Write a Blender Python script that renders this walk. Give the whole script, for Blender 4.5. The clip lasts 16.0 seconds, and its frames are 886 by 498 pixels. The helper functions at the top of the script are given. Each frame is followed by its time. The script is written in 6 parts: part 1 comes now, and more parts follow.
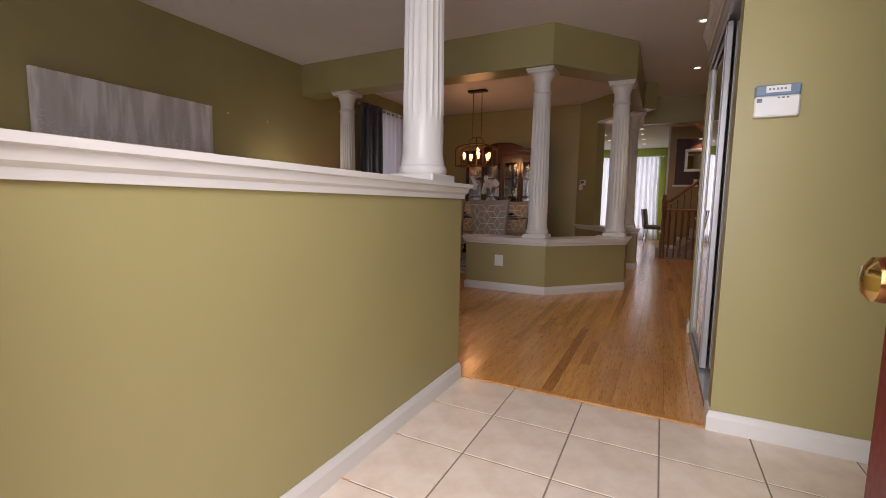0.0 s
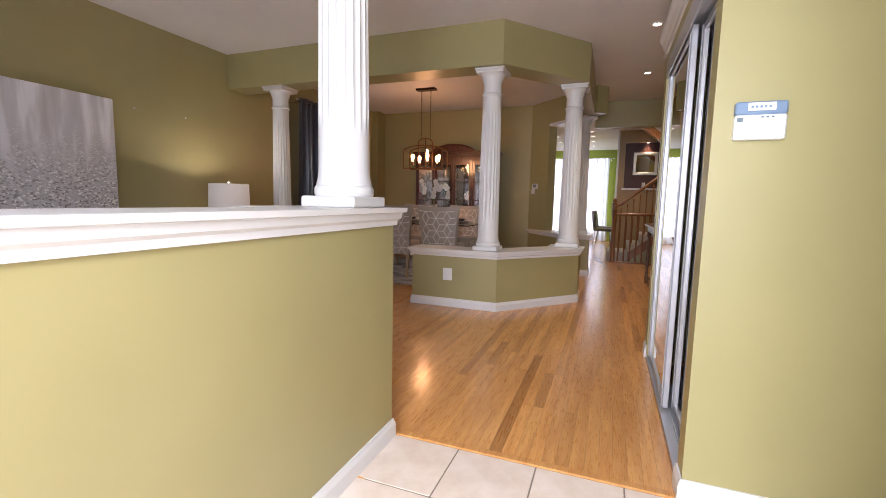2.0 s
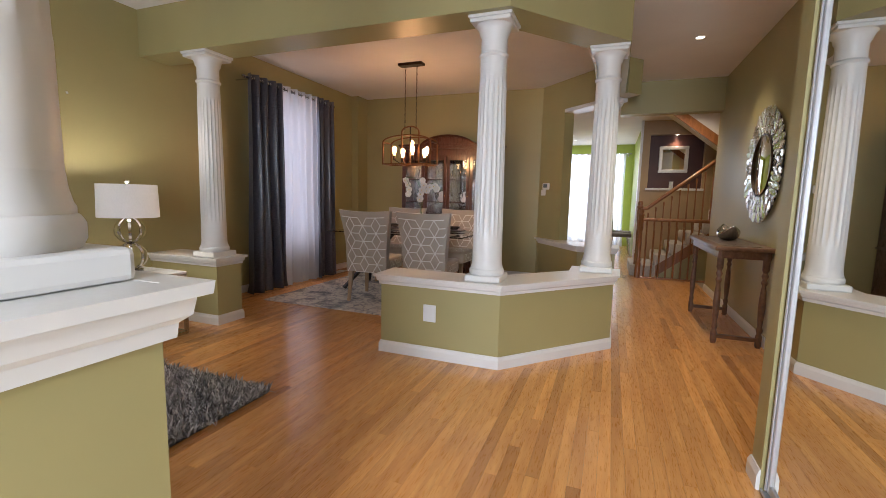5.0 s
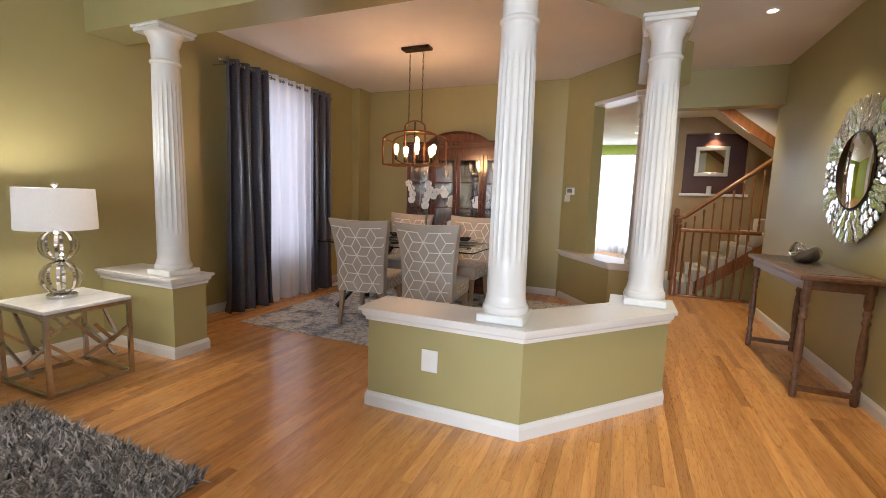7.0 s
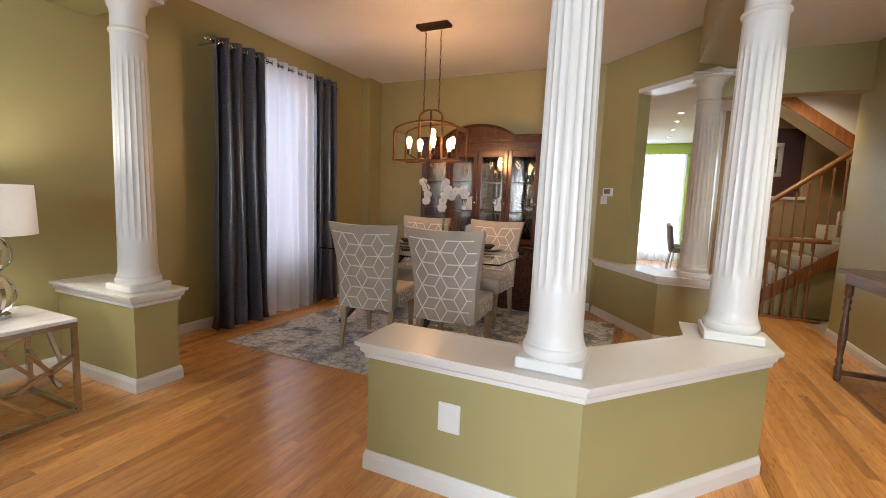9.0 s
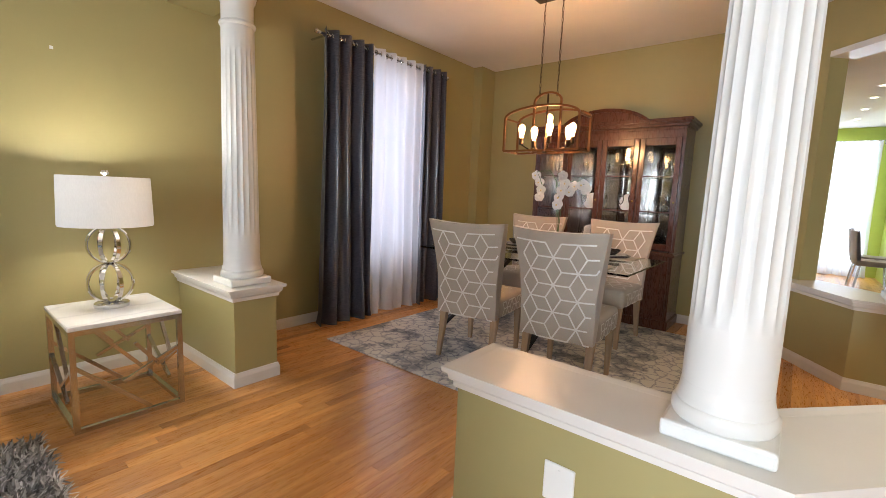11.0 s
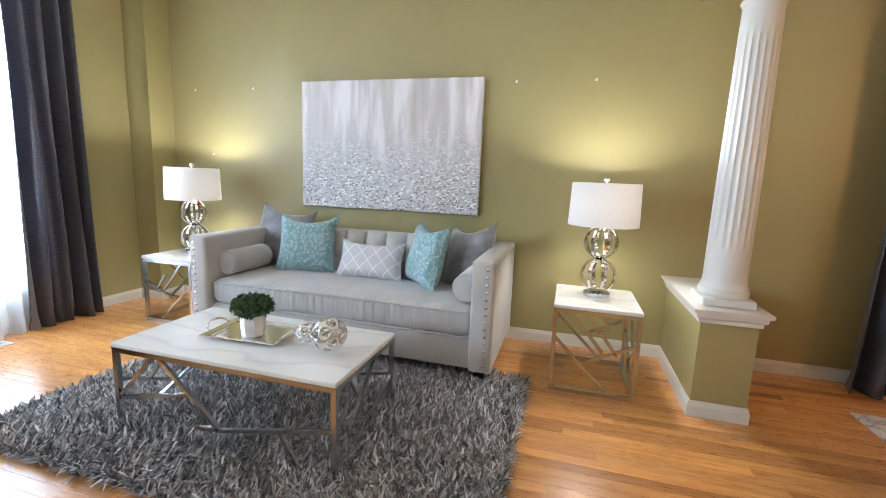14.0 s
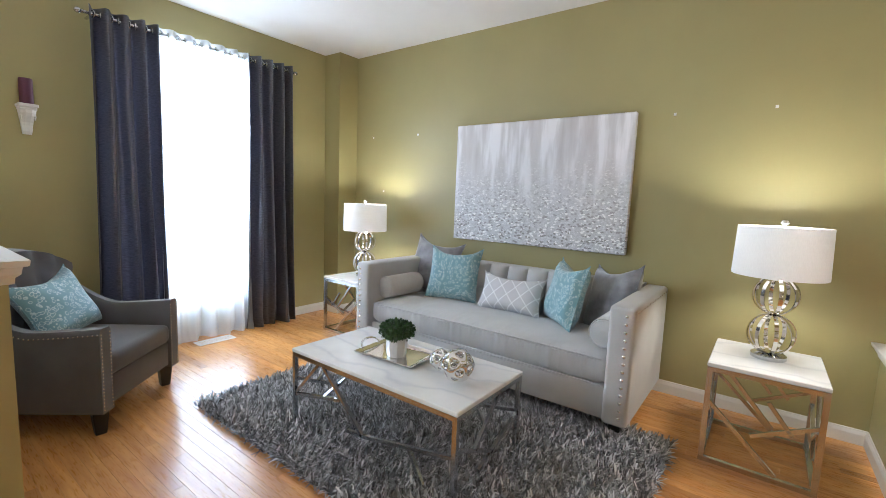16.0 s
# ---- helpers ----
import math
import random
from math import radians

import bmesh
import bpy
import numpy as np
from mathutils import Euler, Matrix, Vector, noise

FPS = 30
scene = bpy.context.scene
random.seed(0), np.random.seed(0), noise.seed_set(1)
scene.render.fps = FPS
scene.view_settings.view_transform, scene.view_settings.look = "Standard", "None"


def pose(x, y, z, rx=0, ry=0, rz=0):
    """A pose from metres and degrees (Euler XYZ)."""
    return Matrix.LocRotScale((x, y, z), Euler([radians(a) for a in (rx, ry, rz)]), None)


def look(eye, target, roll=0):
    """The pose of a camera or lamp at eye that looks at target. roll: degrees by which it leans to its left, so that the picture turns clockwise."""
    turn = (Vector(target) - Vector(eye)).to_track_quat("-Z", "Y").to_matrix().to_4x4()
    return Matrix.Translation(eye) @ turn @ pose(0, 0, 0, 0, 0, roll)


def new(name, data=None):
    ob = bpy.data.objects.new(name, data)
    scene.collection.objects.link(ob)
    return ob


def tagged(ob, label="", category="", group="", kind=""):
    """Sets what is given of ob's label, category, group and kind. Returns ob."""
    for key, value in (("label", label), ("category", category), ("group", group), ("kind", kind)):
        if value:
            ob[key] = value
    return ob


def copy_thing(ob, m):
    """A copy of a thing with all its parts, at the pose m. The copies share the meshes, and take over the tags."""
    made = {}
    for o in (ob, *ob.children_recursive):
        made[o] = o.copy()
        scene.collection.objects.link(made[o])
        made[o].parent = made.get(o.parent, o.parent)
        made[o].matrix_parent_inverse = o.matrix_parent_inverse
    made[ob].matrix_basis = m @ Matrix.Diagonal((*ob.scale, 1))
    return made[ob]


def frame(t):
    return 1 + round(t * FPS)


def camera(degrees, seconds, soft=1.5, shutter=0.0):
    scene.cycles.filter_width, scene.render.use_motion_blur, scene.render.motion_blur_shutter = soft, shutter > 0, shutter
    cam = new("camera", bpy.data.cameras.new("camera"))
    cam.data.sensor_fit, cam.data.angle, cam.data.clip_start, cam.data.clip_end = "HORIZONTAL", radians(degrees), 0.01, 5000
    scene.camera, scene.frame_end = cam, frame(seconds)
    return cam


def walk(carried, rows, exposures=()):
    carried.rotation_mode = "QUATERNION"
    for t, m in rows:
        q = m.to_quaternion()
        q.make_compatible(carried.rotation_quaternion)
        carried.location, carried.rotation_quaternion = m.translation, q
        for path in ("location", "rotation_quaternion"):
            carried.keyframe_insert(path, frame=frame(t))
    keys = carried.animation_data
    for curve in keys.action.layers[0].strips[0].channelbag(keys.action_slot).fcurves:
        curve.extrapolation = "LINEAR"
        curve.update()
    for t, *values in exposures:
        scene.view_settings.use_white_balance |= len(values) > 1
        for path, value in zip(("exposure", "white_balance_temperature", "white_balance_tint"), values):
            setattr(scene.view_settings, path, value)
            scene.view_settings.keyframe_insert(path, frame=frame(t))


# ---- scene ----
cam = camera(91.2, 16.0, soft=0.7)
PATH = [
    (0, (0.844, 1.299, 0.952), (-0.048, 3.077, 0.744), 1.0),
    (0.5, (0.839, 1.379, 0.956), (-0.006, 3.18, 0.745), 1.1),
    (1, (0.806, 1.524, 0.991), (0.015, 3.348, 0.771), 1.2),
    (1.5, (0.783, 1.62, 1.05), (0.042, 3.465, 0.831), 1.3),
    (2, (0.773, 1.702, 1.09), (0.069, 3.56, 0.868), 1.2),
    (2.5, (0.747, 1.918, 1.103), (0.057, 3.781, 0.871), 1.3),
    (3, (0.722, 2.115, 1.131), (0.033, 3.977, 0.895), 1.3),
    (3.5, (0.646, 2.366, 1.144), (-0.05, 4.225, 0.902), 1.4),
    (4, (0.587, 2.565, 1.167), (-0.116, 4.421, 0.926), 1.4),
    (4.2, (0.557, 2.664, 1.165), (-0.146, 4.522, 0.927), 1.3),
    (6.5, (0.248, 3.545, 1.226), (-0.495, 5.387, 0.99), 1.8),
    (7, (0.193, 3.728, 1.244), (-0.566, 5.563, 1.006), 1.9),
    (7.5, (0.129, 3.885, 1.238), (-0.645, 5.714, 1.003), 2.0),
    (8, (0.045, 4.055, 1.245), (-0.747, 5.876, 1.004), 2.1),
    (8.2, (0.012, 4.098, 1.241), (-0.781, 5.919, 1.007), 2.1),
    (10.5, (-0.224, 4.618, 1.214), (-1.299, 6.286, 0.965), 2.2),
    (11, (-0.267, 4.657, 1.204), (-1.517, 6.197, 0.949), 2.3),
    (11.5, (-0.314, 4.711, 1.193), (-1.792, 6.028, 0.914), 2.7),
    (12, (-0.321, 4.791, 1.181), (-2.046, 5.76, 0.884), 2.5),
    (12.5, (-0.312, 4.831, 1.162), (-2.193, 5.44, 0.859), 2.4),
    (13, (-0.273, 4.923, 1.166), (-2.239, 5.111, 0.851), 2.2),
    (13.5, (-0.276, 5.004, 1.184), (-2.243, 4.827, 0.869), 2.1),
    (14, (-0.287, 5.098, 1.211), (-2.186, 4.56, 0.89), 2.2),
    (14.5, (-0.27, 5.185, 1.233), (-2.05, 4.33, 0.916), 2.3),
    (15, (-0.258, 5.23, 1.26), (-1.943, 4.192, 0.968), 2.2),
    (15.5, (-0.25, 5.241, 1.273), (-1.877, 4.107, 1.016), 2.3),
    (16, (-0.261, 5.24, 1.289), (-1.855, 4.055, 1.063), 2.3),
]
EXPOSURES = [
    (0.0, -2.16, 7250, 29), (0.5, -1.88, 7050, 26), (1.0, -1.55, 6800, 25), (1.5, -1.22, 6600, 25), (2.0, -1.08, 6500, 25), (2.5, -1.04, 6500, 25), (3.0, -0.97, 6450, 26), (3.5, -0.93, 6400, 24), (4.0, -1.0, 6250, 21),
    (6.5, -0.37, 6250, 15), (8.0, -0.36, 6250, 13), (10.5, -0.24, 6300, 13), (11.5, 0.0, 6200, 11), (12.5, 0.13, 5750, 9), (13.5, 0.14, 5750, 9), (14.5, 0.06, 5700, 9), (16.0, -0.1, 5700, 9),
]
walk(cam, [(t, look(eye, target, roll)) for t, eye, target, roll in PATH], EXPOSURES)

# ---- world and large lights ----
world = bpy.data.worlds.new("sky")
scene.world = world
world.use_nodes = True
wn = world.node_tree
sky = wn.nodes.new("ShaderNodeTexSky")
sky.sky_type, sky.sun_disc = "NISHITA", False
sky.sun_elevation, sky.sun_rotation = radians(40), radians(90)
wn.links.new(sky.outputs[0], wn.nodes["Background"].inputs[0])
wn.nodes["Background"].inputs[1].default_value = 0.12


sun = new("sun", bpy.data.lights.new("sun", "SUN"))
sun.data.energy, sun.data.angle, sun.data.color = 1.0, radians(14), (1.0, 0.96, 0.9)
sun.matrix_world = look((10, 4, 8.4), (0, 4, 0))


def area_light(name, m, w, h, watts, color):
    la = bpy.data.lights.new(name, "AREA")
    la.shape, la.size, la.size_y, la.energy, la.color = "RECTANGLE", w, h, watts, color
    ob = new(name, la)
    ob.matrix_world = m
    return ob


def point_light(name, at, watts, color, radius=0.03):
    la = bpy.data.lights.new(name, "POINT")
    la.energy, la.color, la.shadow_soft_size = watts, color, radius
    ob = new(name, la)
    ob.location = at
    return ob


def spot_light(name, at, target, watts, color, angle=70, radius=0.04):
    la = bpy.data.lights.new(name, "SPOT")
    la.energy, la.color, la.shadow_soft_size, la.spot_size, la.spot_blend = watts, color, radius, radians(angle), 0.7
    ob = new(name, la)
    ob.matrix_world = look(at, target)
    return ob


DAY = (0.80, 0.91, 1.0)
area_light("window_light_living", look((-1.99, 1.20, 1.38), (-1.99, 5, 1.28)), 1.22, 2.0, 152, DAY)
area_light("window_light_dining", look((-3.675, 7.72, 1.4), (0, 7.72, 1.3)), 0.8, 1.9, 13, (0.84, 0.86, 1.0))
area_light("window_light_family", look((-0.2, 15.42, 1.3), (-0.2, 10, 1.2)), 1.78, 2.2, 120, DAY)
area_light("doorway_light", look((0.66, 0.78, 1.35), (0.59, 2.8, 0.0)), 0.86, 1.9, 350, DAY)

# ---- materials ----
def material(name):
    m = bpy.data.materials.new(name)
    m.use_nodes = True
    return m, m.node_tree.nodes, m.node_tree.links, m.node_tree.nodes["Principled BSDF"]


def ramp(nodes, stops):
    r = nodes.new("ShaderNodeValToRGB")
    els = r.color_ramp.elements
    while len(els) < len(stops):
        els.new(0.5)
    for e, (p, c) in zip(els, stops):
        e.position, e.color = p, (*c, 1) if len(c) == 3 else c
    return r


def coords(nodes, links, scale=(1, 1, 1), kind="Object"):
    tc, mp = nodes.new("ShaderNodeTexCoord"), nodes.new("ShaderNodeMapping")
    mp.inputs["Scale"].default_value = scale
    links.new(tc.outputs[kind], mp.inputs["Vector"])
    return mp.outputs["Vector"]


def noise_tex(nodes, links, vec, scale, detail=3, rough=0.5):
    n = nodes.new("ShaderNodeTexNoise")
    n.inputs["Scale"].default_value, n.inputs["Detail"].default_value, n.inputs["Roughness"].default_value = scale, detail, rough
    links.new(vec, n.inputs["Vector"])
    return n


def bump(nodes, links, height, bsdf, strength, distance=0.002):
    b = nodes.new("ShaderNodeBump")
    b.inputs["Strength"].default_value, b.inputs["Distance"].default_value = strength, distance
    links.new(height, b.inputs["Height"])
    links.new(b.outputs[0], bsdf.inputs["Normal"])


def mix_rgb(nodes, links, fac, a, b, mode="MIX"):
    mx = nodes.new("ShaderNodeMix")
    mx.data_type, mx.blend_type = "RGBA", mode
    for sock, v in ((mx.inputs[0], fac), (mx.inputs[6], a), (mx.inputs[7], b)):
        if hasattr(v, "is_output"):
            links.new(v, sock)
        else:
            sock.default_value = v if not isinstance(v, tuple) else (*v, 1)
    return mx.outputs[2]


def plain(name, color, rough=0.5, metal=0.0, vary=0.08, scale=6.0, fine=80.0, bumpiness=0.1, depth=0.001):
    """A surface with broad unevenness and fine grain."""
    m, n, l, b = material(name)
    v = coords(n, l)
    big, small = noise_tex(n, l, v, scale), noise_tex(n, l, v, fine, 4)
    lo, hi = tuple(c * (1 - vary) for c in color), tuple(min(1, c * (1 + vary)) for c in color)
    r = ramp(n, [(0.3, lo), (0.7, hi)])
    l.new(big.outputs["Fac"], r.inputs[0])
    l.new(r.outputs[0], b.inputs["Base Color"])
    rr = ramp(n, [(0.3, (max(0, rough - 0.06),) * 3), (0.7, (min(1, rough + 0.06),) * 3)])
    l.new(small.outputs["Fac"], rr.inputs[0])
    l.new(rr.outputs[0], b.inputs["Roughness"])
    b.inputs["Metallic"].default_value = metal
    if bumpiness:
        bump(n, l, small.outputs["Fac"], b, bumpiness, depth)
    return m


def fabric(name, color, color2, weave=900.0, rough=0.9, sheen=0.3, mottled=5.0):
    m, n, l, b = material(name)
    v = coords(n, l)
    big, fine = noise_tex(n, l, v, mottled, 4), noise_tex(n, l, v, weave * 0.3, 2)
    r = ramp(n, [(0.3, color), (0.7, color2)])
    l.new(big.outputs["Fac"], r.inputs[0])
    c = mix_rgb(n, l, 0.25, r.outputs[0], fine.outputs["Color"], "SOFT_LIGHT")
    l.new(c, b.inputs["Base Color"])
    b.inputs["Roughness"].default_value, b.inputs["Sheen Weight"].default_value = rough, sheen
    bump(n, l, fine.outputs["Fac"], b, 0.35, 0.001)
    return m


def glow(name, color, strength):
    m, n, l, b = material(name)
    b.inputs["Base Color"].default_value = (0.9, 0.9, 0.88, 1)
    b.inputs["Emission Color"].default_value, b.inputs["Emission Strength"].default_value = (*color, 1), strength
    return m


def glass(name, color=(1, 1, 1), rough=0.0, ior=1.45):
    m, n, l, b = material(name)
    b.inputs["Base Color"].default_value, b.inputs["Roughness"].default_value = (*color, 1), rough
    b.inputs["Transmission Weight"].default_value, b.inputs["IOR"].default_value = 1.0, ior
    return m


WALL = plain("olive_wall_paint", (0.365, 0.318, 0.14), 0.40, vary=0.05, scale=1.5, fine=220, bumpiness=0.12, depth=0.0006)
LIME = plain("lime_wall_paint", (0.36, 0.42, 0.06), 0.5, vary=0.05, fine=220)
TAUPE = plain("tan_wall_paint", (0.40, 0.27, 0.13), 0.5, vary=0.05, fine=220)
MAROON = plain("brown_niche_paint", (0.075, 0.022, 0.014), 0.5, vary=0.08, fine=220)
WHITE = plain("white_trim_paint", (0.71, 0.695, 0.66), 0.35, vary=0.025, scale=3, fine=120, bumpiness=0.06, depth=0.0005)
CEIL = plain("ceiling_paint", (0.78, 0.75, 0.72), 0.9, vary=0.03, scale=2, fine=300, bumpiness=0.25, depth=0.001)
GROUT = plain("grout", (0.42, 0.36, 0.29), 0.9, fine=200)
STEEL = plain("brushed_nickel", (0.60, 0.61, 0.62), 0.2, 1.0, vary=0.04, fine=30, bumpiness=0.0)
CHROME = plain("polished_chrome", (0.78, 0.77, 0.75), 0.08, 1.0, vary=0.03, bumpiness=0.0)
ALU = plain("white_aluminium", (0.50, 0.50, 0.51), 0.34, 0.35, vary=0.01, scale=1.0, fine=3.0, bumpiness=0.0)
BRASS = plain("polished_brass", (0.75, 0.52, 0.20), 0.15, 1.0, bumpiness=0.02)
BRONZE = plain("dark_bronze", (0.055, 0.034, 0.02), 0.4, 0.8, vary=0.2, bumpiness=0.05)
COPPER = plain("copper_bronze_frame", (0.22, 0.10, 0.042), 0.35, 0.9, vary=0.2, bumpiness=0.05)
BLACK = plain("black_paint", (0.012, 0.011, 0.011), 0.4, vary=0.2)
MARROON_DOOR = plain("red_door_paint", (0.10, 0.012, 0.012), 0.35, vary=0.08)
PLASTIC = plain("white_plastic", (0.78, 0.78, 0.76), 0.4, vary=0.02, bumpiness=0.02)
SCREEN = plain("grey_display", (0.16, 0.20, 0.22), 0.25, vary=0.1, bumpiness=0.0)
BLUEGREY = plain("blue_grey_plastic", (0.18, 0.26, 0.36), 0.4, vary=0.05, bumpiness=0.02)
CARPET = fabric("stair_carpet", (0.42, 0.36, 0.29), (0.52, 0.46, 0.38), mottled=60)


def mirror_material():
    m, n, l, b = material("mirror_glass")
    b.inputs["Base Color"].default_value, b.inputs["Metallic"].default_value, b.inputs["Roughness"].default_value = (0.86, 0.88, 0.87, 1), 1.0, 0.015
    return m


MIRROR = mirror_material()
SMOKED = plain("smoked_cabinet_mirror", (0.46, 0.44, 0.40), 0.07, 1.0, vary=0.1, bumpiness=0.0)
BEVELLED = plain("bevelled_mirror_petal", (0.88, 0.89, 0.86), 0.24, 1.0, vary=0.03, bumpiness=0.0)


def wood(name, light, dark, rough=0.3, along="y", grain=1.0, per_object=True, coat=0.0):
    """Stained timber: long grain, pores, and a tone of its own for each board."""
    m, n, l, b = material(name)
    s = {"x": (1.2, 14, 14), "y": (14, 1.2, 14), "z": (14, 14, 1.2)}[along]
    info, geo = n.new("ShaderNodeObjectInfo"), n.new("ShaderNodeNewGeometry")
    rnd = n.new("ShaderNodeMath")
    rnd.operation = "ADD"
    l.new(info.outputs["Random"], rnd.inputs[0])
    l.new(geo.outputs["Random Per Island"], rnd.inputs[1])
    fr = n.new("ShaderNodeMath")
    fr.operation = "FRACT"
    l.new(rnd.outputs[0], fr.inputs[0])
    tc, mp, ad = n.new("ShaderNodeTexCoord"), n.new("ShaderNodeMapping"), n.new("ShaderNodeVectorMath")
    mp.inputs["Scale"].default_value = tuple(k * grain for k in s)
    l.new(tc.outputs["Object"], mp.inputs["Vector"])
    sc = n.new("ShaderNodeMath")
    sc.operation = "MULTIPLY"
    sc.inputs[1].default_value = 57.0
    l.new(fr.outputs[0], sc.inputs[0])
    ad.operation = "ADD"
    l.new(mp.outputs[0], ad.inputs[0])
    l.new(sc.outputs[0], ad.inputs[1])
    broad, pores = noise_tex(n, l, ad.outputs[0], 2.0, 6, 0.6), noise_tex(n, l, ad.outputs[0], 14.0, 3, 0.6)
    r = ramp(n, [(0.28, dark), (0.5, tuple((a + c) / 2 for a, c in zip(light, dark))), (0.68, light)])
    l.new(broad.outputs["Fac"], r.inputs[0])
    tone = ramp(n, [(0.0, (0.60, 0.53, 0.46)), (0.2, (0.90, 0.87, 0.83)), (0.7, (1.0, 1.0, 1.0)), (1.0, (1.12, 1.11, 1.08))])
    l.new(fr.outputs[0], tone.inputs[0])
    c = mix_rgb(n, l, 1.0, r.outputs[0], tone.outputs[0], "MULTIPLY") if per_object else r.outputs[0]
    c = mix_rgb(n, l, 0.12, c, pores.outputs["Fac"], "SOFT_LIGHT")
    l.new(c, b.inputs["Base Color"])
    rr = ramp(n, [(0.3, (rough - 0.05,) * 3), (0.7, (rough + 0.07,) * 3)])
    l.new(pores.outputs["Fac"], rr.inputs[0])
    l.new(rr.outputs[0], b.inputs["Roughness"])
    b.inputs["Coat Weight"].default_value, b.inputs["Coat Roughness"].default_value = coat, 0.12
    bump(n, l, pores.outputs["Fac"], b, 0.08, 0.001)
    return m


OAK = wood("oak_floor", (0.78, 0.40, 0.13), (0.56, 0.24, 0.062), 0.29, "y", 0.9, coat=0.35)
OAK_RAIL = wood("oak_stair_rail", (0.32, 0.13, 0.04), (0.19, 0.07, 0.022), 0.3, "z", per_object=False, coat=0.3)
CHERRY = wood("cherry_cabinet", (0.095, 0.026, 0.011), (0.055, 0.015, 0.007), 0.28, "z", per_object=False, coat=0.5)
WALNUT = wood("weathered_console_wood", (0.20, 0.10, 0.055), (0.09, 0.045, 0.028), 0.35, "y", per_object=False, coat=0.1)
PALE_LEG = wood("bleached_oak_leg", (0.46, 0.34, 0.22), (0.33, 0.23, 0.14), 0.5, "z", per_object=False)

# ---- building helpers ----
def thing(name, at=(0, 0, 0), label="", category="", group="", kind="", rz=0):
    ob = new(name)
    ob.empty_display_size = 0.1
    ob.matrix_world = pose(*at, 0, 0, rz)
    return tagged(ob, label, category, group, kind)


def mesh_of(name, bm, mat, smooth=False, angle=40):
    me = bpy.data.meshes.new(name)
    bm.normal_update()
    if smooth:
        for f in bm.faces:
            f.smooth = True
        for e in bm.edges:
            if len(e.link_faces) == 2 and e.calc_face_angle(0) > radians(angle):
                e.smooth = False
    bm.to_mesh(me)
    bm.free()
    me.materials.append(mat)
    return me


def part(name, bm, mat, parent=None, label="", smooth=True):
    ob = new(name, mesh_of(name, bm, mat, smooth))
    if parent:
        ob.parent = parent
    if label:
        ob["label"] = label
    return ob


def box(bm, x0, x1, y0, y1, z0, z1, bev=0.0, m=None, seg=1):
    tmp = bmesh.new()
    bmesh.ops.create_cube(tmp, size=1)
    bmesh.ops.scale(tmp, vec=(x1 - x0, y1 - y0, z1 - z0), verts=tmp.verts)
    bmesh.ops.translate(tmp, vec=((x0 + x1) / 2, (y0 + y1) / 2, (z0 + z1) / 2), verts=tmp.verts)
    if bev:
        bmesh.ops.bevel(tmp, geom=tmp.edges[:], offset=bev, segments=seg, profile=0.5, affect="EDGES")
    if m:
        bmesh.ops.transform(tmp, matrix=m, verts=tmp.verts)
    return join(bm, tmp)


def join(bm, tmp):
    tmp.verts.index_update()
    vs = [bm.verts.new(v.co) for v in tmp.verts]
    for f in tmp.faces:
        bm.faces.new([vs[v.index] for v in f.verts])
    tmp.free()
    return bm


def boxed(*a, **k):
    return box(bmesh.new(), *a, **k)


def grid_mesh(bm, rows, close_u=False, close_v=False, caps=False):
    """Skin a grid of points: rows of equal length."""
    vs = [[bm.verts.new(p) for p in r] for r in rows]
    nu, nv = len(vs), len(vs[0])
    for i in range(nu if close_u else nu - 1):
        for j in range(nv if close_v else nv - 1):
            bm.faces.new((vs[i][j], vs[(i + 1) % nu][j], vs[(i + 1) % nu][(j + 1) % nv], vs[i][(j + 1) % nv]))
    if caps:
        bm.faces.new(vs[0][::-1])
        bm.faces.new(vs[-1])
    return bm


def lathe(bm, profile, at=(0, 0, 0), seg=24, flute=None):
    rows = []
    for r, z in profile:
        rows.append([(at[0] + r * math.cos(2 * math.pi * k / seg), at[1] + r * math.sin(2 * math.pi * k / seg), at[2] + z) for k in range(seg)])
    grid_mesh(bm, rows, close_v=True, caps=True)
    return bm


def tube(bm, pts, r, seg=8, closed=False, flat=1.0):
    """A round bar along a line of points. flat: squashes it across its second axis."""
    pts = [Vector(p) for p in pts]
    n, rows, up = len(pts), [], None
    for i, p in enumerate(pts):
        a, b = (pts[i - 1], pts[(i + 1) % n]) if closed else (pts[max(i - 1, 0)], pts[min(i + 1, n - 1)])
        d = (b - a).normalized()
        if up is None:
            up = Vector((0, 0, 1)) if abs(d.z) < 0.9 else Vector((1, 0, 0))
        s = d.cross(up).normalized()
        up = s.cross(d).normalized()
        rad = r[i] if isinstance(r, (list, tuple)) else r
        rows.append([p + rad * (math.cos(2 * math.pi * k / seg) * s + flat * math.sin(2 * math.pi * k / seg) * up) for k in range(seg)])
    return grid_mesh(bm, rows, close_u=closed, close_v=True, caps=not closed)


def bar(bm, a, b, w, h=None):
    """A square bar from a to b."""
    a, b, h = Vector(a), Vector(b), h or w
    d = (b - a).normalized()
    up = Vector((0, 0, 1)) if abs(d.z) < 0.95 else Vector((1, 0, 0))
    s = d.cross(up).normalized()
    up = s.cross(d).normalized()
    rows = [[p + s * x * w / 2 + up * y * h / 2 for x, y in ((-1, -1), (1, -1), (1, 1), (-1, 1))] for p in (a, b)]
    return grid_mesh(bm, rows, close_v=True, caps=True)


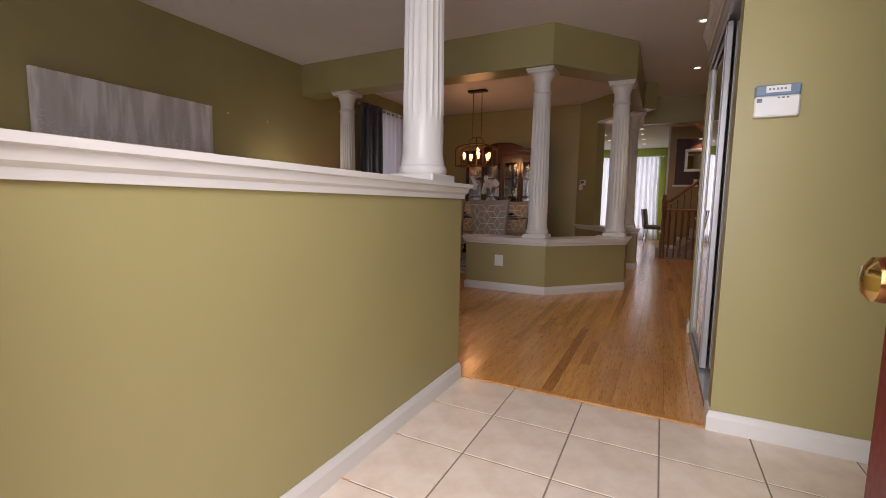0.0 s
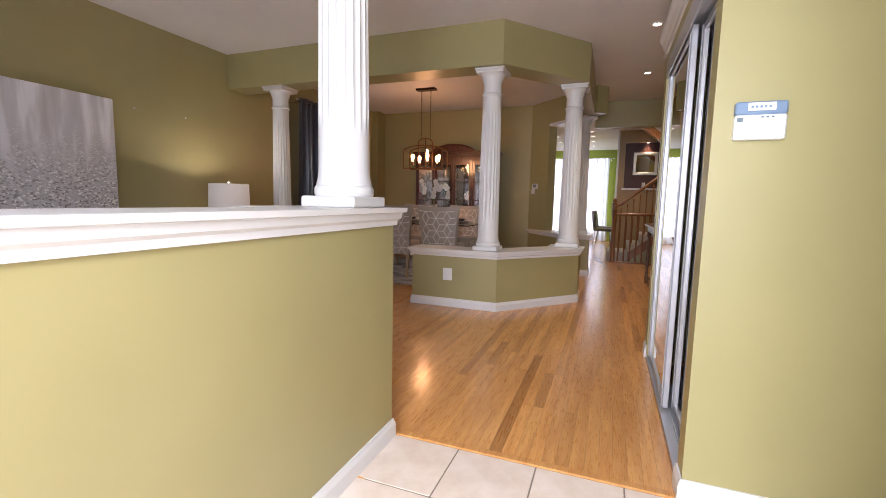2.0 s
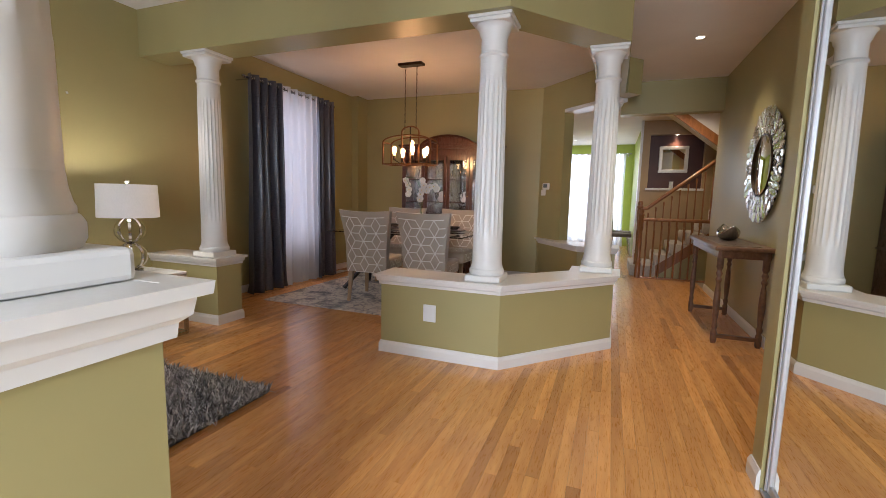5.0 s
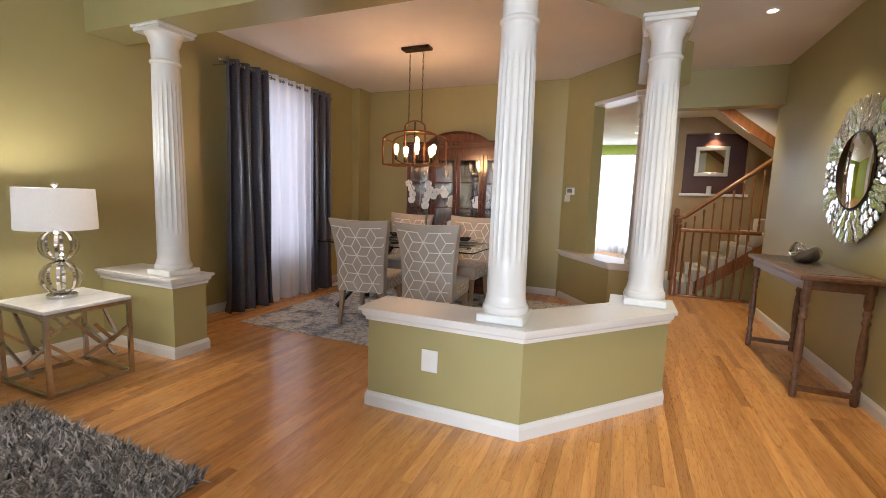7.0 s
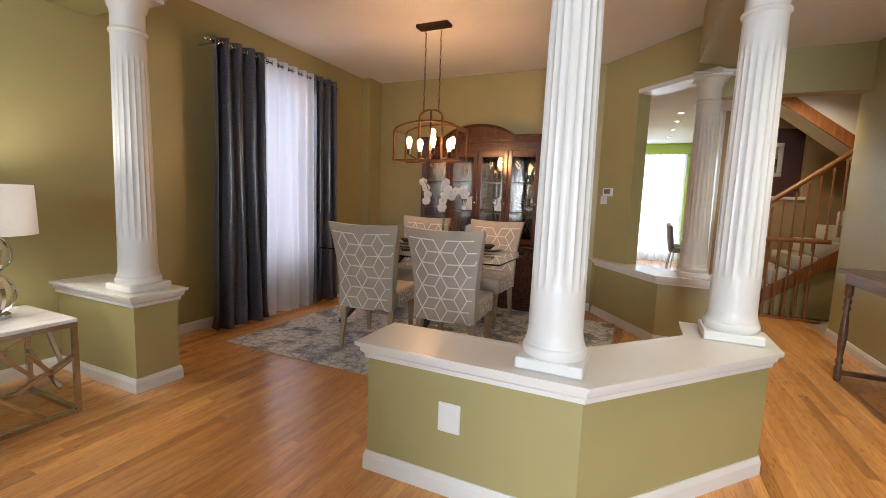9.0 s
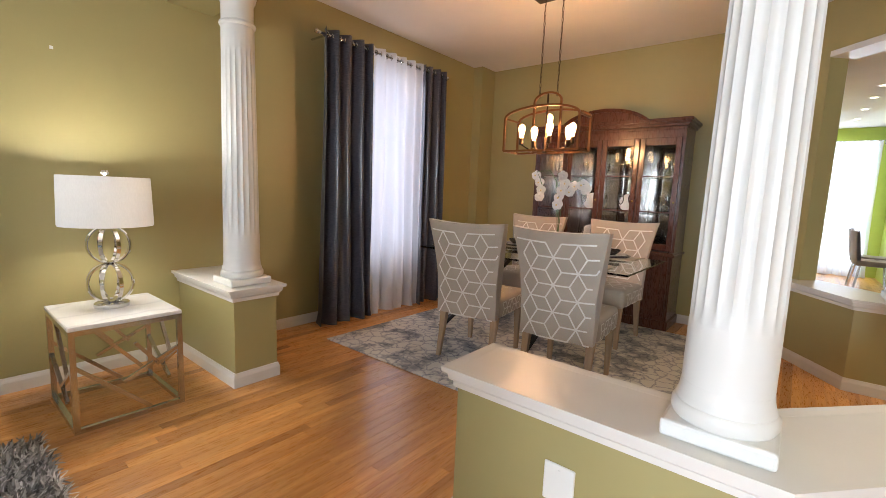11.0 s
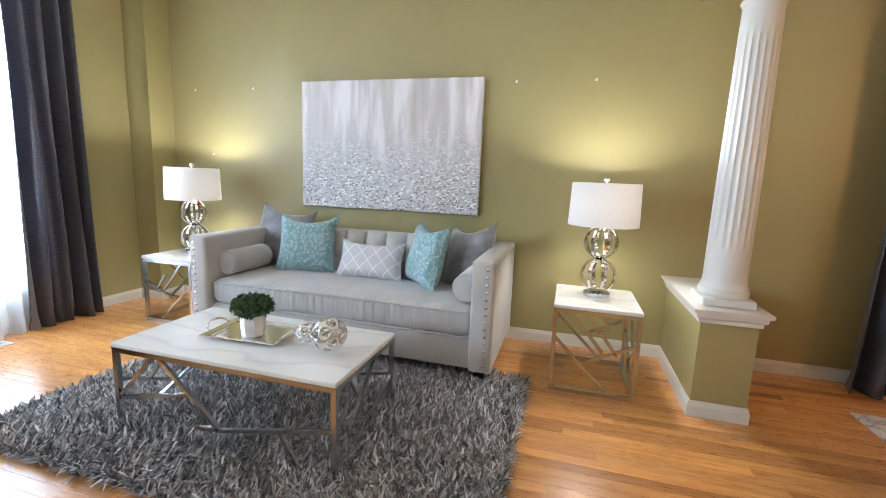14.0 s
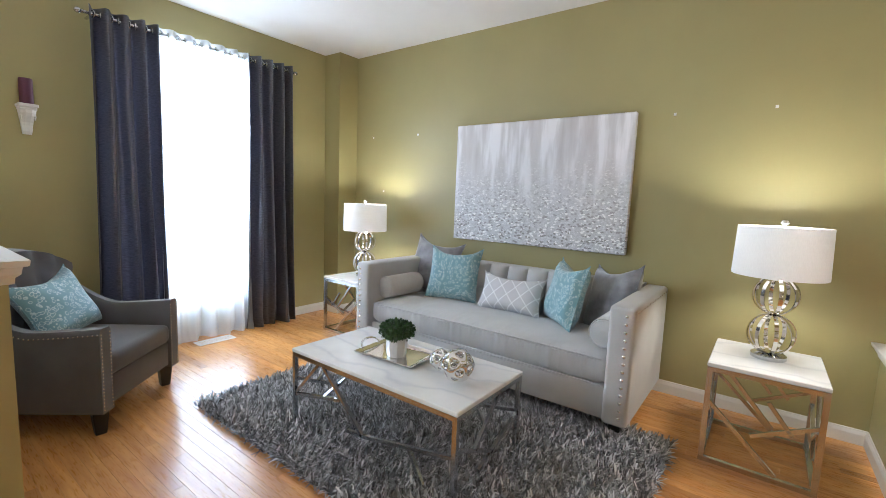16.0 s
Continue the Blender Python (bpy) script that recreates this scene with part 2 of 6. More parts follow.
def sweep(bm, path, profile, closed=False):
    """Moulding: a profile of (out, up) carried along a plan line of (x, y) with mitred corners; out is to the right of the way."""
    pts = [Vector(p) for p in path]
    n, rows = len(pts), []
    for i, p in enumerate(pts):
        din = (p - pts[i - 1]).normalized() if i or closed else (pts[1] - p).normalized()
        dout = (pts[(i + 1) % n] - p).normalized() if i < n - 1 or closed else din
        n1, n2 = Vector((din.y, -din.x)), Vector((dout.y, -dout.x))
        mit = (n1 + n2) / max(0.2, 1 + n1.dot(n2))
        rows.append([(p.x + mit.x * o, p.y + mit.y * o, z) for o, z in profile])
    return grid_mesh(bm, rows, close_u=closed, close_v=True, caps=not closed)


def prism(bm, plan, z0, z1):
    lo, hi = [bm.verts.new((x, y, z0)) for x, y in plan], [bm.verts.new((x, y, z1)) for x, y in plan]
    n = len(plan)
    for i in range(n):
        bm.faces.new((lo[i], lo[(i + 1) % n], hi[(i + 1) % n], hi[i]))
    bm.faces.new(lo[::-1])
    bm.faces.new(hi)
    bmesh.ops.recalc_face_normals(bm, faces=bm.faces[:])
    return bm


def structure(name, bm, mat, label="", smooth=False):
    return tagged(part(name, bm, mat, None, "", smooth), label, kind="structure")


CAP = [(0.0, -0.075), (0.012, -0.075), (0.014, -0.055), (0.026, -0.045), (0.03, -0.022), (0.044, -0.018), (0.046, 0.0), (0.0, 0.0)]
BASE = [(0.0, 0.0), (0.014, 0.0), (0.014, 0.06), (0.011, 0.07), (0.008, 0.078), (0.006, 0.087), (0.0, 0.087)]

# ---- the large structure ----
H, XL, YF, YB, XH = 2.757, -3.575, 1.30, 9.49, 1.69
BEAM = 2.36
# west wall, with the dining window
W_Y0, W_Y1, W_Z0, W_Z1 = 7.25, 8.2, 0.5, 2.35
bm = bmesh.new()
box(bm, XL - 0.2, XL, YF - 0.25, W_Y0, 0, H)
box(bm, XL - 0.2, XL, W_Y1, YB + 0.2, 0, H)
box(bm, XL - 0.2, XL, W_Y0, W_Y1, 0, W_Z0)
box(bm, XL - 0.2, XL, W_Y0, W_Y1, W_Z1, H)
box(bm, XL, XL + 0.125, 9.21, YB, 0, H)
box(bm, XL, XL + 0.245, YF, 1.54, 0, H)
structure("wall_west", bm, WALL, "olive green painted wall with corner returns")
# front wall, with the living room window and the entrance
L_X0, L_X1, L_Z0, L_Z1 = -2.62, -1.36, 0.35, 2.4
D_X0, D_X1, D_Z1 = 0.2, 1.12, 2.06
bm = bmesh.new()
box(bm, XL, L_X0, YF - 0.25, YF, 0, H)
box(bm, L_X1, D_X0, YF - 0.25, YF, 0, H)
box(bm, D_X1, XH + 0.2, YF - 0.25, YF, 0, H)
box(bm, L_X0, L_X1, YF - 0.25, YF, 0, L_Z0)
box(bm, L_X0, L_X1, YF - 0.25, YF, L_Z1, H)
box(bm, D_X0, D_X1, YF - 0.25, YF, D_Z1, H)
structure("wall_front", bm, WALL, "olive green painted front wall")
# back wall of the dining room with its slanting end and pass-through
bm = bmesh.new()
box(bm, XL, -0.565, YB, YB + 0.15, 0, H)
structure("wall_dining_back", bm, WALL, "olive green painted dining room wall")
DIAG = pose(-0.565, YB, 0, 0, 0, -45)
bm = bmesh.new()
box(bm, 0, 0.50, 0, 0.15, 0, H, m=DIAG)
box(bm, 0.50, 1.25, 0, 0.15, 0, 0.60, m=DIAG)
box(bm, 0.50, 1.55, 0, 0.2, 2.38, H, m=DIAG)
structure("wall_dining_slant", bm, WALL, "olive slanting wall with a pass-through opening")
structure("trim", boxed(0.50, 1.35, -0.012, 0.212, 2.335, 2.378, 0.003, m=DIAG), WHITE, "white board lining the head of the pass-through")
# beams over the columns
bm = prism(bmesh.new(), [(XL, 5.80), (-0.222, 5.80), (0.503, 6.67), (0.503, 8.48), (0.34, 8.42), (0.22, 8.34), (0.22, 6.77), (-0.35, 6.09), (XL, 6.09)], BEAM, H)
structure("beam_dining", bm, WALL, "olive painted dropped beam over white columns")
structure("beam_hall", boxed(0.48, XH, 9.52, 9.7, 2.345, H), WALL, "olive painted hall beam")
# hall wall, closet and foyer
structure("wall_hall", boxed(XH, XH + 0.15, YF, 9.75, 0, H), WALL, "olive painted hall wall")
CX, C_Y0, C_Y1, C_Z = 1.082, 3.53, 5.05, 2.03
bm = bmesh.new()
box(bm, CX, XH, 3.424, C_Y0, 0, H)
box(bm, CX, XH, C_Y1, 5.17, 0, H)
box(bm, CX, CX + 0.12, C_Y0, C_Y1, C_Z, H)
structure("wall_closet", bm, WALL, "olive painted closet wall beside the entrance")
# half walls
def moulding(path, profile, closed=False):
    m = sweep(bmesh.new(), path, profile, closed)
    bmesh.ops.recalc_face_normals(m, faces=m.faces[:])
    return m


def half_wall(name, plan, z, label):
    ob = structure(name, prism(bmesh.new(), plan, 0, z - 0.005), WALL, label)
    top = prism(bmesh.new(), plan, z - 0.07, z - 0.0005)
    sweep(top, plan, [(o, z + u) for o, u in CAP], closed=True)
    bmesh.ops.recalc_face_normals(top, faces=top.faces[:])
    part("cap", top, WHITE, ob, "white moulded wooden cap", smooth=False)
    part("baseboard", moulding(plan, BASE, True), WHITE, ob, "white baseboard", smooth=False)
    return ob


half_wall("half_wall_foyer", [(-0.36, YF + 0.002), (-0.105, YF + 0.002), (-0.105, 3.40), (-0.515, 3.40), (-0.515, 3.02), (-0.36, 3.02)], 1.054, "olive half wall with a white cap beside tiles")
half_wall("half_wall_dining", [(-1.14, 5.85), (-0.228, 5.85), (0.492, 6.66), (0.492, 6.95), (0.19, 6.95), (0.19, 6.69), (-0.348, 6.10), (-1.14, 6.10)], 0.598, "low angled olive half wall with a white cap")
half_wall("half_wall_pier", [(XL + 0.002, 5.81), (-2.757, 5.81), (-2.757, 6.076), (XL + 0.002, 6.076)], 0.60, "low olive half wall against the living room wall")
half_wall("half_wall_back", [(0.085, 8.54), (0.515, 8.54), (0.515, 8.87), (0.27, 8.87), (-0.31, 9.44), (-0.515, 9.42)], 0.625, "low olive half wall under the pass-through")

# floors and ceilings
structure("subfloor", boxed(-6, 6, 1.0, 18, -0.2, -0.012), GROUT, "floor bed under boards and tiles")
structure("ceiling", boxed(XL - 0.2, XH + 0.15, YF - 0.25, 9.7, H, H + 0.2), CEIL, "white textured ceiling")
structure("ceiling_family", boxed(-6, 6, 9.7, 18, 2.66, 2.9), CEIL, "white ceiling with recessed lights")
structure("porch_ground", boxed(-12, 12, -14, 1.0, -0.35, -0.15), GROUT, "grey paving outside the entrance")
structure("ground", boxed(-300, 300, -300, 300, -0.6, -0.4), GROUT, "ground outside")
# family room and stair hall walls
bm = bmesh.new()
box(bm, -6, -1.12, 15.5, 15.7, 0, 2.66)
box(bm, 0.71, 1.1, 15.5, 15.7, 0, 2.66)
box(bm, -1.12, 0.71, 15.5, 15.7, 2.42, 2.66)
structure("wall_family_back", bm, LIME, "lime green painted family room wall")
structure("wall_family_side", boxed(0.915, 1.05, 12.17, 15.5, 0, 2.66), LIME, "lime green wall beside the window")
# Unseen wall, added close in so its bounce brightens the family room.
structure("bounce_wall_family", boxed(-2.6, -2.4, 9.65, 15.7, 0, 2.66), LIME, "added lime wall, unseen, throwing light back into the room")
structure("wall_family_south", boxed(-2.4, -0.62, YB + 0.152, YB + 0.2, 0, 2.66), LIME, "family room wall")
bm = bmesh.new()
box(bm, 0.89, 1.035, 11.97, 12.17, 0, 2.66)
box(bm, 1.035, 1.925, 11.97, 12.17, 0, 1.438)
box(bm, 1.035, 1.925, 11.97, 12.17, 2.405, 2.66)
box(bm, 1.925, 6, 11.97, 12.17, 0, 2.66)
structure("wall_stair_back", bm, TAUPE, "tan wall with a picture niche")
structure("niche_back", boxed(1.02, 1.94, 12.11, 12.17, 1.42, 2.42), MAROON, "dark brown recessed niche")
structure("wall_stair_east", boxed(5.8, 6, 9.7, 11.97, 0, 2.66), TAUPE, "tan stair wall")
structure("wall_stair_south", boxed(XH + 0.15, 6, 9.55, 9.75, 0, 2.66), TAUPE, "tan stair wall")
# ---- columns ----
def column(at, z0, z1, label):
    c = thing("column", (at[0], at[1], z0), label, "column", "white fluted columns")
    h = z1 - z0
    part("plinth", box(bmesh.new(), -0.126, 0.126, -0.126, 0.126, 0, 0.045, 0.009, seg=2), WHITE, c, smooth=False)
    prof = [(0.118, 0.045), (0.123, 0.055), (0.123, 0.075), (0.118, 0.085), (0.114, 0.088), (0.114, 0.097), (0.111, 0.102), (0.107, 0.12), (0.105, 0.14)]
    part("base_moulding", lathe(bmesh.new(), prof, seg=40), WHITE, c)
    seg, rows = 120, []
    zs = [0.14, 0.2, 0.30, 0.305, 0.33, 0.37] + [0.37 + (h - 0.37 - 0.46) * k / 6 for k in range(1, 7)] + [h - 0.42, h - 0.39, h - 0.37, h - 0.24]
    for z in zs:
        r = 0.105 - 0.019 * (z / h) ** 1.4
        depth = 0.0062 * max(0, min(1, (z - 0.30) / 0.05, (h - 0.37 - z) / 0.05))
        row = []
        for k in range(seg):
            a = 2 * math.pi * k / seg
            f = abs(math.sin(a * 10)) ** 0.8
            row.append(((r - depth * f) * math.cos(a), (r - depth * f) * math.sin(a), z))
        rows.append(row)
    part("shaft", grid_mesh(bmesh.new(), rows, close_v=True, caps=True), WHITE, c)
    top = [(0.088, h - 0.25), (0.097, h - 0.245), (0.101, h - 0.235), (0.097, h - 0.225), (0.088, h - 0.22), (0.088, h - 0.12), (0.1, h - 0.1), (0.102, h - 0.085), (0.112, h - 0.06), (0.126, h - 0.045)]
    part("capital", lathe(bmesh.new(), top, seg=40), WHITE, c)
    part("abacus", box(box(bmesh.new(), -0.135, 0.135, -0.135, 0.135, h - 0.045, h - 0.02, 0.004), -0.145, 0.145, -0.145, 0.145, h - 0.02, h, 0.004), WHITE, c, smooth=False)
    return c


column((-0.272, 3.275), 1.054, H, "tall white fluted column on the foyer half wall")
column((-0.365, 5.988), 0.598, BEAM, "white fluted column on the angled half wall")
column((0.352, 6.81), 0.598, BEAM, "white fluted column at the half wall's end")
column((-2.922, 5.943), 0.60, BEAM, "white fluted column on the pier half wall")
column((0.352, 8.705), 0.625, BEAM, "white fluted column beside the pass-through")

# ---- baseboards, closet, entrance ----
for nm, path in (("baseboard", [(XL, 5.81), (XL, 1.54), (XL + 0.245, 1.54), (XL + 0.245, YF), (-0.36, YF)][::-1]),
                 ("baseboard", [(-0.565, YB), (XL + 0.125, YB), (XL + 0.125, 9.21), (XL, 9.21), (XL, 6.076)][::-1]),
                 ("baseboard", [(XH, 5.17), (XH, 9.75)][::-1]),
                 ("baseboard", [(XH, 3.424), (CX, 3.424), (CX, 3.53)][::-1]),
                 ("baseboard", [(CX, C_Y1), (CX, 5.17), (XH, 5.17)][::-1])):
    structure(nm, moulding([Vector(p) for p in path], BASE), WHITE, "white moulded baseboard")


def mirror_door(name, x, y0, y1, z0, z1, label):
    d = thing(name, (x, (y0 + y1) / 2, z0), label, "closet door", "mirrored closet doors")
    w, h = (y1 - y0) / 2, z1 - z0
    part("mirror_pane", boxed(-0.004, 0.006, -w + 0.02, w - 0.02, 0.03, h - 0.02), MIRROR, d, "clear mirror pane", smooth=False)
    for s in (-1, 1):
        f = bmesh.new()
        y = s * (w - 0.022)
        box(f, -0.014, 0.014, y - 0.022, y + 0.022, 0, h, 0.003)
        box(f, -0.02, -0.014, y - 0.006, y + 0.006, 0, h, 0.002)
        part("stile", f, ALU, d, smooth=False)
    part("bottom_rail", boxed(-0.012, 0.012, -w + 0.045, w - 0.045, 0, 0.035, 0.002), ALU, d, smooth=False)
    part("top_rail", boxed(-0.012, 0.012, -w + 0.045, w - 0.045, h - 0.03, h, 0.002), ALU, d, smooth=False)
    return d


mirror_door("mirror_door", 1.112, 4.18, C_Y1 - 0.005, 0.02, 1.96, "sliding mirror closet door with white metal frame")
mirror_door("mirror_door", 1.162, C_Y0 + 0.005, 4.22, 0.02, 1.96, "rear sliding mirror closet door, white metal frame")
tr = thing("door_track", (1.137, 4.29, 0), "white metal sliding door tracks of the closet", "door track")
t1 = bmesh.new()
for dx in (-0.05, -0.002, 0.045):
    box(t1, dx - 0.003, dx + 0.003, -0.755, 0.755, 0.0, 0.014)
box(t1, -0.05, 0.05, -0.755, 0.755, 0.0, 0.004)
part("floor_track", t1, ALU, tr, smooth=False)
part("head_track", box(boxed(-0.058, -0.05, -0.755, 0.755, 1.93, 2.035), -0.05, 0.06, -0.755, 0.755, 1.985, 2.035), ALU, tr, smooth=False)
# Black sheet on the closet's rear wall paints in the shade behind the doors.
structure("closet_shade_sheet", boxed(1.66, XH - 0.002, C_Y0, C_Y1, 0, C_Z), BLACK, "black sheet standing in for the closet's unlit interior")
hd = moulding([(CX, 3.44), (CX, 5.17)][::-1], [(0.0, 2.1), (0.012, 2.1), (0.014, 2.14), (0.02, 2.15), (0.03, 2.18), (0.045, 2.2), (0.05, 2.225), (0.0, 2.225)])
structure("trim", hd, WHITE, "white crown moulding over the closet")

dr = thing("entrance_door", (1.145, 2.145, 0.012), "open dark red front door with brass knob", "door")
part("leaf", box(bmesh.new(), 0, 0.044, -0.86, 0, 0, 2.03, 0.003), MARROON_DOOR, dr, smooth=False)
for z in (0.25, 1.1):
    part("panel", boxed(-0.008, 0.0, -0.72, -0.14, z, z + 0.7, 0.006), MARROON_DOOR, dr, smooth=False)
kn = lathe(bmesh.new(), [(0.030, 0.0), (0.030, 0.006), (0.012, 0.012), (0.011, 0.03), (0.022, 0.038), (0.029, 0.05), (0.028, 0.062), (0.018, 0.07), (0.004, 0.072)], seg=24)
bmesh.ops.transform(kn, matrix=pose(0, -0.125, 0.855, 0, -90, 0), verts=kn.verts)
part("door_knob", kn, BRASS, dr, "polished brass knob")
structure("door_frame", box(box(boxed(D_X0 - 0.07, D_X0, YF - 0.01, YF + 0.016, 0, D_Z1 + 0.07), D_X1, D_X1 + 0.07, YF - 0.01, YF + 0.016, 0, D_Z1 + 0.07), D_X0, D_X1, YF - 0.01, YF + 0.016, D_Z1, D_Z1 + 0.07), WHITE, "white entrance door casing")
# ---- windows and curtains ----
CLEAR = glass("window_glass")


def window(name, m, w, h, rows, cols, label):
    """A framed window in its own plane: x along, z up, y outwards."""
    ob = thing(name, (0, 0, 0), label, kind="structure")
    ob.matrix_world = m
    f = bmesh.new()
    for a in ((-w / 2, -w / 2 + 0.06, 0, h), (w / 2 - 0.06, w / 2, 0, h), (-w / 2 + 0.06, w / 2 - 0.06, 0, 0.06), (-w / 2 + 0.06, w / 2 - 0.06, h - 0.06, h)):
        box(f, a[0], a[1], -0.04, 0.04, a[2], a[3], 0.004)
    part("window_frame", f, WHITE, ob, smooth=False)
    for k in range(1, cols):
        x = -w / 2 + w * k / cols
        part("muntin", boxed(x - 0.012, x + 0.012, -0.012, 0.012, 0.06, h - 0.06), WHITE, ob, smooth=False)
    for k in range(1, rows):
        z = h * k / rows
        part("glazing_bar", boxed(-w / 2 + 0.06, w / 2 - 0.06, -0.015, 0.015, z - 0.014, z + 0.014), WHITE, ob, smooth=False)
    pane = part("pane", boxed(-w / 2 + 0.05, w / 2 - 0.05, 0.017, 0.021, 0.05, h - 0.05), CLEAR, ob, smooth=False)
    pane.visible_shadow = False
    part("window_sill", boxed(-w / 2 - 0.02, w / 2 + 0.02, -0.13, -0.04, -0.0, 0.025, 0.005), WHITE, ob, smooth=False)
    return ob


window("window_1", pose((L_X0 + L_X1) / 2, YF - 0.17, L_Z0, 0, 0, 180), L_X1 - L_X0, L_Z1 - L_Z0, 2, 1, "tall white framed living room window")
window("window_2", pose(XL - 0.14, (W_Y0 + W_Y1) / 2, W_Z0, 0, 0, 90), W_Y1 - W_Y0, W_Z1 - W_Z0, 3, 1, "tall white framed dining room window")
window("window_3", pose(-0.2, 15.6, 0.02, 0, 0, 0), 1.83, 2.4, 2, 2, "bright family room patio window")


def sheet_material(name, color, through_, clear, rough=0.8):
    m, n, l, b = material(name)
    v = coords(n, l, (260, 260, 60))
    w = noise_tex(n, l, v, 1.0, 2)
    d, t, c = n.new("ShaderNodeBsdfDiffuse"), n.new("ShaderNodeBsdfTranslucent"), n.new("ShaderNodeBsdfTransparent")
    r = ramp(n, [(0.3, tuple(x * 0.95 for x in color)), (0.7, color)])
    l.new(w.outputs["Fac"], r.inputs[0])
    l.new(r.outputs[0], d.inputs[0])
    l.new(r.outputs[0], t.inputs[0])
    m1, m2 = n.new("ShaderNodeMixShader"), n.new("ShaderNodeMixShader")
    m1.inputs[0].default_value, m2.inputs[0].default_value = through_, clear
    l.new(d.outputs[0], m1.inputs[1])
    l.new(t.outputs[0], m1.inputs[2])
    l.new(m1.outputs[0], m2.inputs[1])
    l.new(c.outputs[0], m2.inputs[2])
    l.new(m2.outputs[0], n["Material Output"].inputs[0])
    return m


SHEER = sheet_material("white_voile", (0.82, 0.835, 0.88), 0.6, 0.14)


def satin_material():
    m, n, l, b = material("charcoal_faux_silk")
    v = coords(n, l, (30, 30, 700))
    slub = noise_tex(n, l, v, 1.0, 3)
    r = ramp(n, [(0.3, (0.062, 0.062, 0.08)), (0.7, (0.155, 0.154, 0.19))])
    l.new(slub.outputs["Fac"], r.inputs[0])
    l.new(r.outputs[0], b.inputs["Base Color"])
    b.inputs["Roughness"].default_value, b.inputs["Specular IOR Level"].default_value, b.inputs["Sheen Weight"].default_value = 0.25, 1.0, 0.4
    bump(n, l, slub.outputs["Fac"], b, 0.25, 0.0008)
    t, mx = n.new("ShaderNodeBsdfTranslucent"), n.new("ShaderNodeMixShader")
    l.new(r.outputs[0], t.inputs[0])
    mx.inputs[0].default_value = 0.42
    l.new(b.outputs[0], mx.inputs[1])
    l.new(t.outputs[0], mx.inputs[2])
    l.new(mx.outputs[0], n["Material Output"].inputs[0])
    return m


SATIN = satin_material()


def curtain(name, m, w, h, folds, mat, label, amp=0.054, flare=0.1, rings=True, seed=1, group="curtain panels", thick=0.003):
    """A hanging panel in its own plane (x along, y out into the room), with grommets on the top."""
    rng = random.Random(seed)
    ob = thing(name, (0, 0, 0), label, "curtain", group)
    ob.matrix_world = m
    nu, nv = folds * 16, 26
    ph = [rng.uniform(-0.5, 0.5) for _ in range(6)]
    rows = []
    for j in range(nv + 1):
        v = j / nv
        z = h * (1 - v)
        row = []
        for i in range(nu + 1):
            u = i / nu
            a = 2 * math.pi * folds * (u + (0.015 + 0.02 * v) * math.sin(5 * u + ph[0]) + 0.01 * v * math.sin(9 * v + 7 * u + ph[1]))
            am = amp * (0.8 + (0.12 + 0.45 * v) * math.sin(2.3 * u * folds + ph[2]) + 0.25 * v)
            x = (u - 0.5) * w * (1 + flare * v ** 2) + 0.012 * math.sin(4 * v + ph[3] + 4 * u) * v
            y = am * math.cos(a) + 0.012 * math.sin(6 * v + ph[4] + 8 * u) * v + 0.22 * amp * v * math.sin(2.4 * a + 3 * v + ph[5])
            if v > 0.97:
                y += 0.03 * math.sin(a * 0.5 + ph[5])
            row.append((x, y, max(z, 0.004)))
        rows.append(row)
    b = grid_mesh(bmesh.new(), rows)
    panel = part("panel", b, mat, ob)
    if thick:
        md = panel.modifiers.new("thickness", "SOLIDIFY")
        md.thickness = thick
    if rings:
        for k in range(folds * 2):
            u = (k + 0.5) / (folds * 2)
            g = bmesh.new()
            tube(g, [(0, 0.022 * math.cos(t), 0.022 * math.sin(t)) for t in [2 * math.pi * q / 14 for q in range(14)]], 0.0055, 6, True)
            bmesh.ops.transform(g, matrix=pose((u - 0.5) * w, 0, h - 0.05, 0, 0, 30 if k % 2 else -30), verts=g.verts)
            part("grommet", g, STEEL, ob)
    return ob


def curtain_rod(m, w, label, mat=STEEL):
    ob = thing("curtain_rod", (0, 0, 0), label, "curtain rod")
    ob.matrix_world = m
    part("rod", tube(bmesh.new(), [(-w / 2, 0, 0), (w / 2, 0, 0)], 0.011, 10), mat, ob)
    for s in (-1, 1):
        f = lathe(bmesh.new(), [(0.012, 0), (0.016, 0.004), (0.011, 0.01), (0.019, 0.022), (0.02, 0.034), (0.012, 0.046), (0.003, 0.05)], seg=14)
        bmesh.ops.transform(f, matrix=pose(s * w / 2, 0, 0, 0, 90 * s, 0), verts=f.verts)
        part("finial", f, mat, ob)
        part("bracket", box(boxed(s * (w / 2 - 0.04) - 0.008, s * (w / 2 - 0.04) + 0.008, -0.2, 0.0, -0.02, -0.01), s * (w / 2 - 0.04) - 0.012, s * (w / 2 - 0.04) + 0.012, -0.2, -0.195, -0.05, 0.03), mat, ob, smooth=False)
    return ob


ROD_Y, ROD_X = 1.40, -3.40
curtain_rod(pose(-2.055, ROD_Y, 2.455), 1.62, "brushed nickel rod above the living room window")
curtain("curtain", pose(-1.477, ROD_Y, 0), 0.42, 2.505, 4, SATIN, "charcoal satin grommet curtain reaching the floor", seed=3, flare=0.06)
curtain("curtain", pose(-2.615, ROD_Y, 0), 0.44, 2.505, 4, SATIN, "charcoal satin grommet curtain beside the sofa", seed=4, flare=0.12)
curtain("sheer_curtain", pose(-2.04, ROD_Y, 0), 0.72, 2.505, 6, SHEER, "white sheer curtain glowing with daylight", amp=0.03, seed=5, flare=0.02, thick=0)
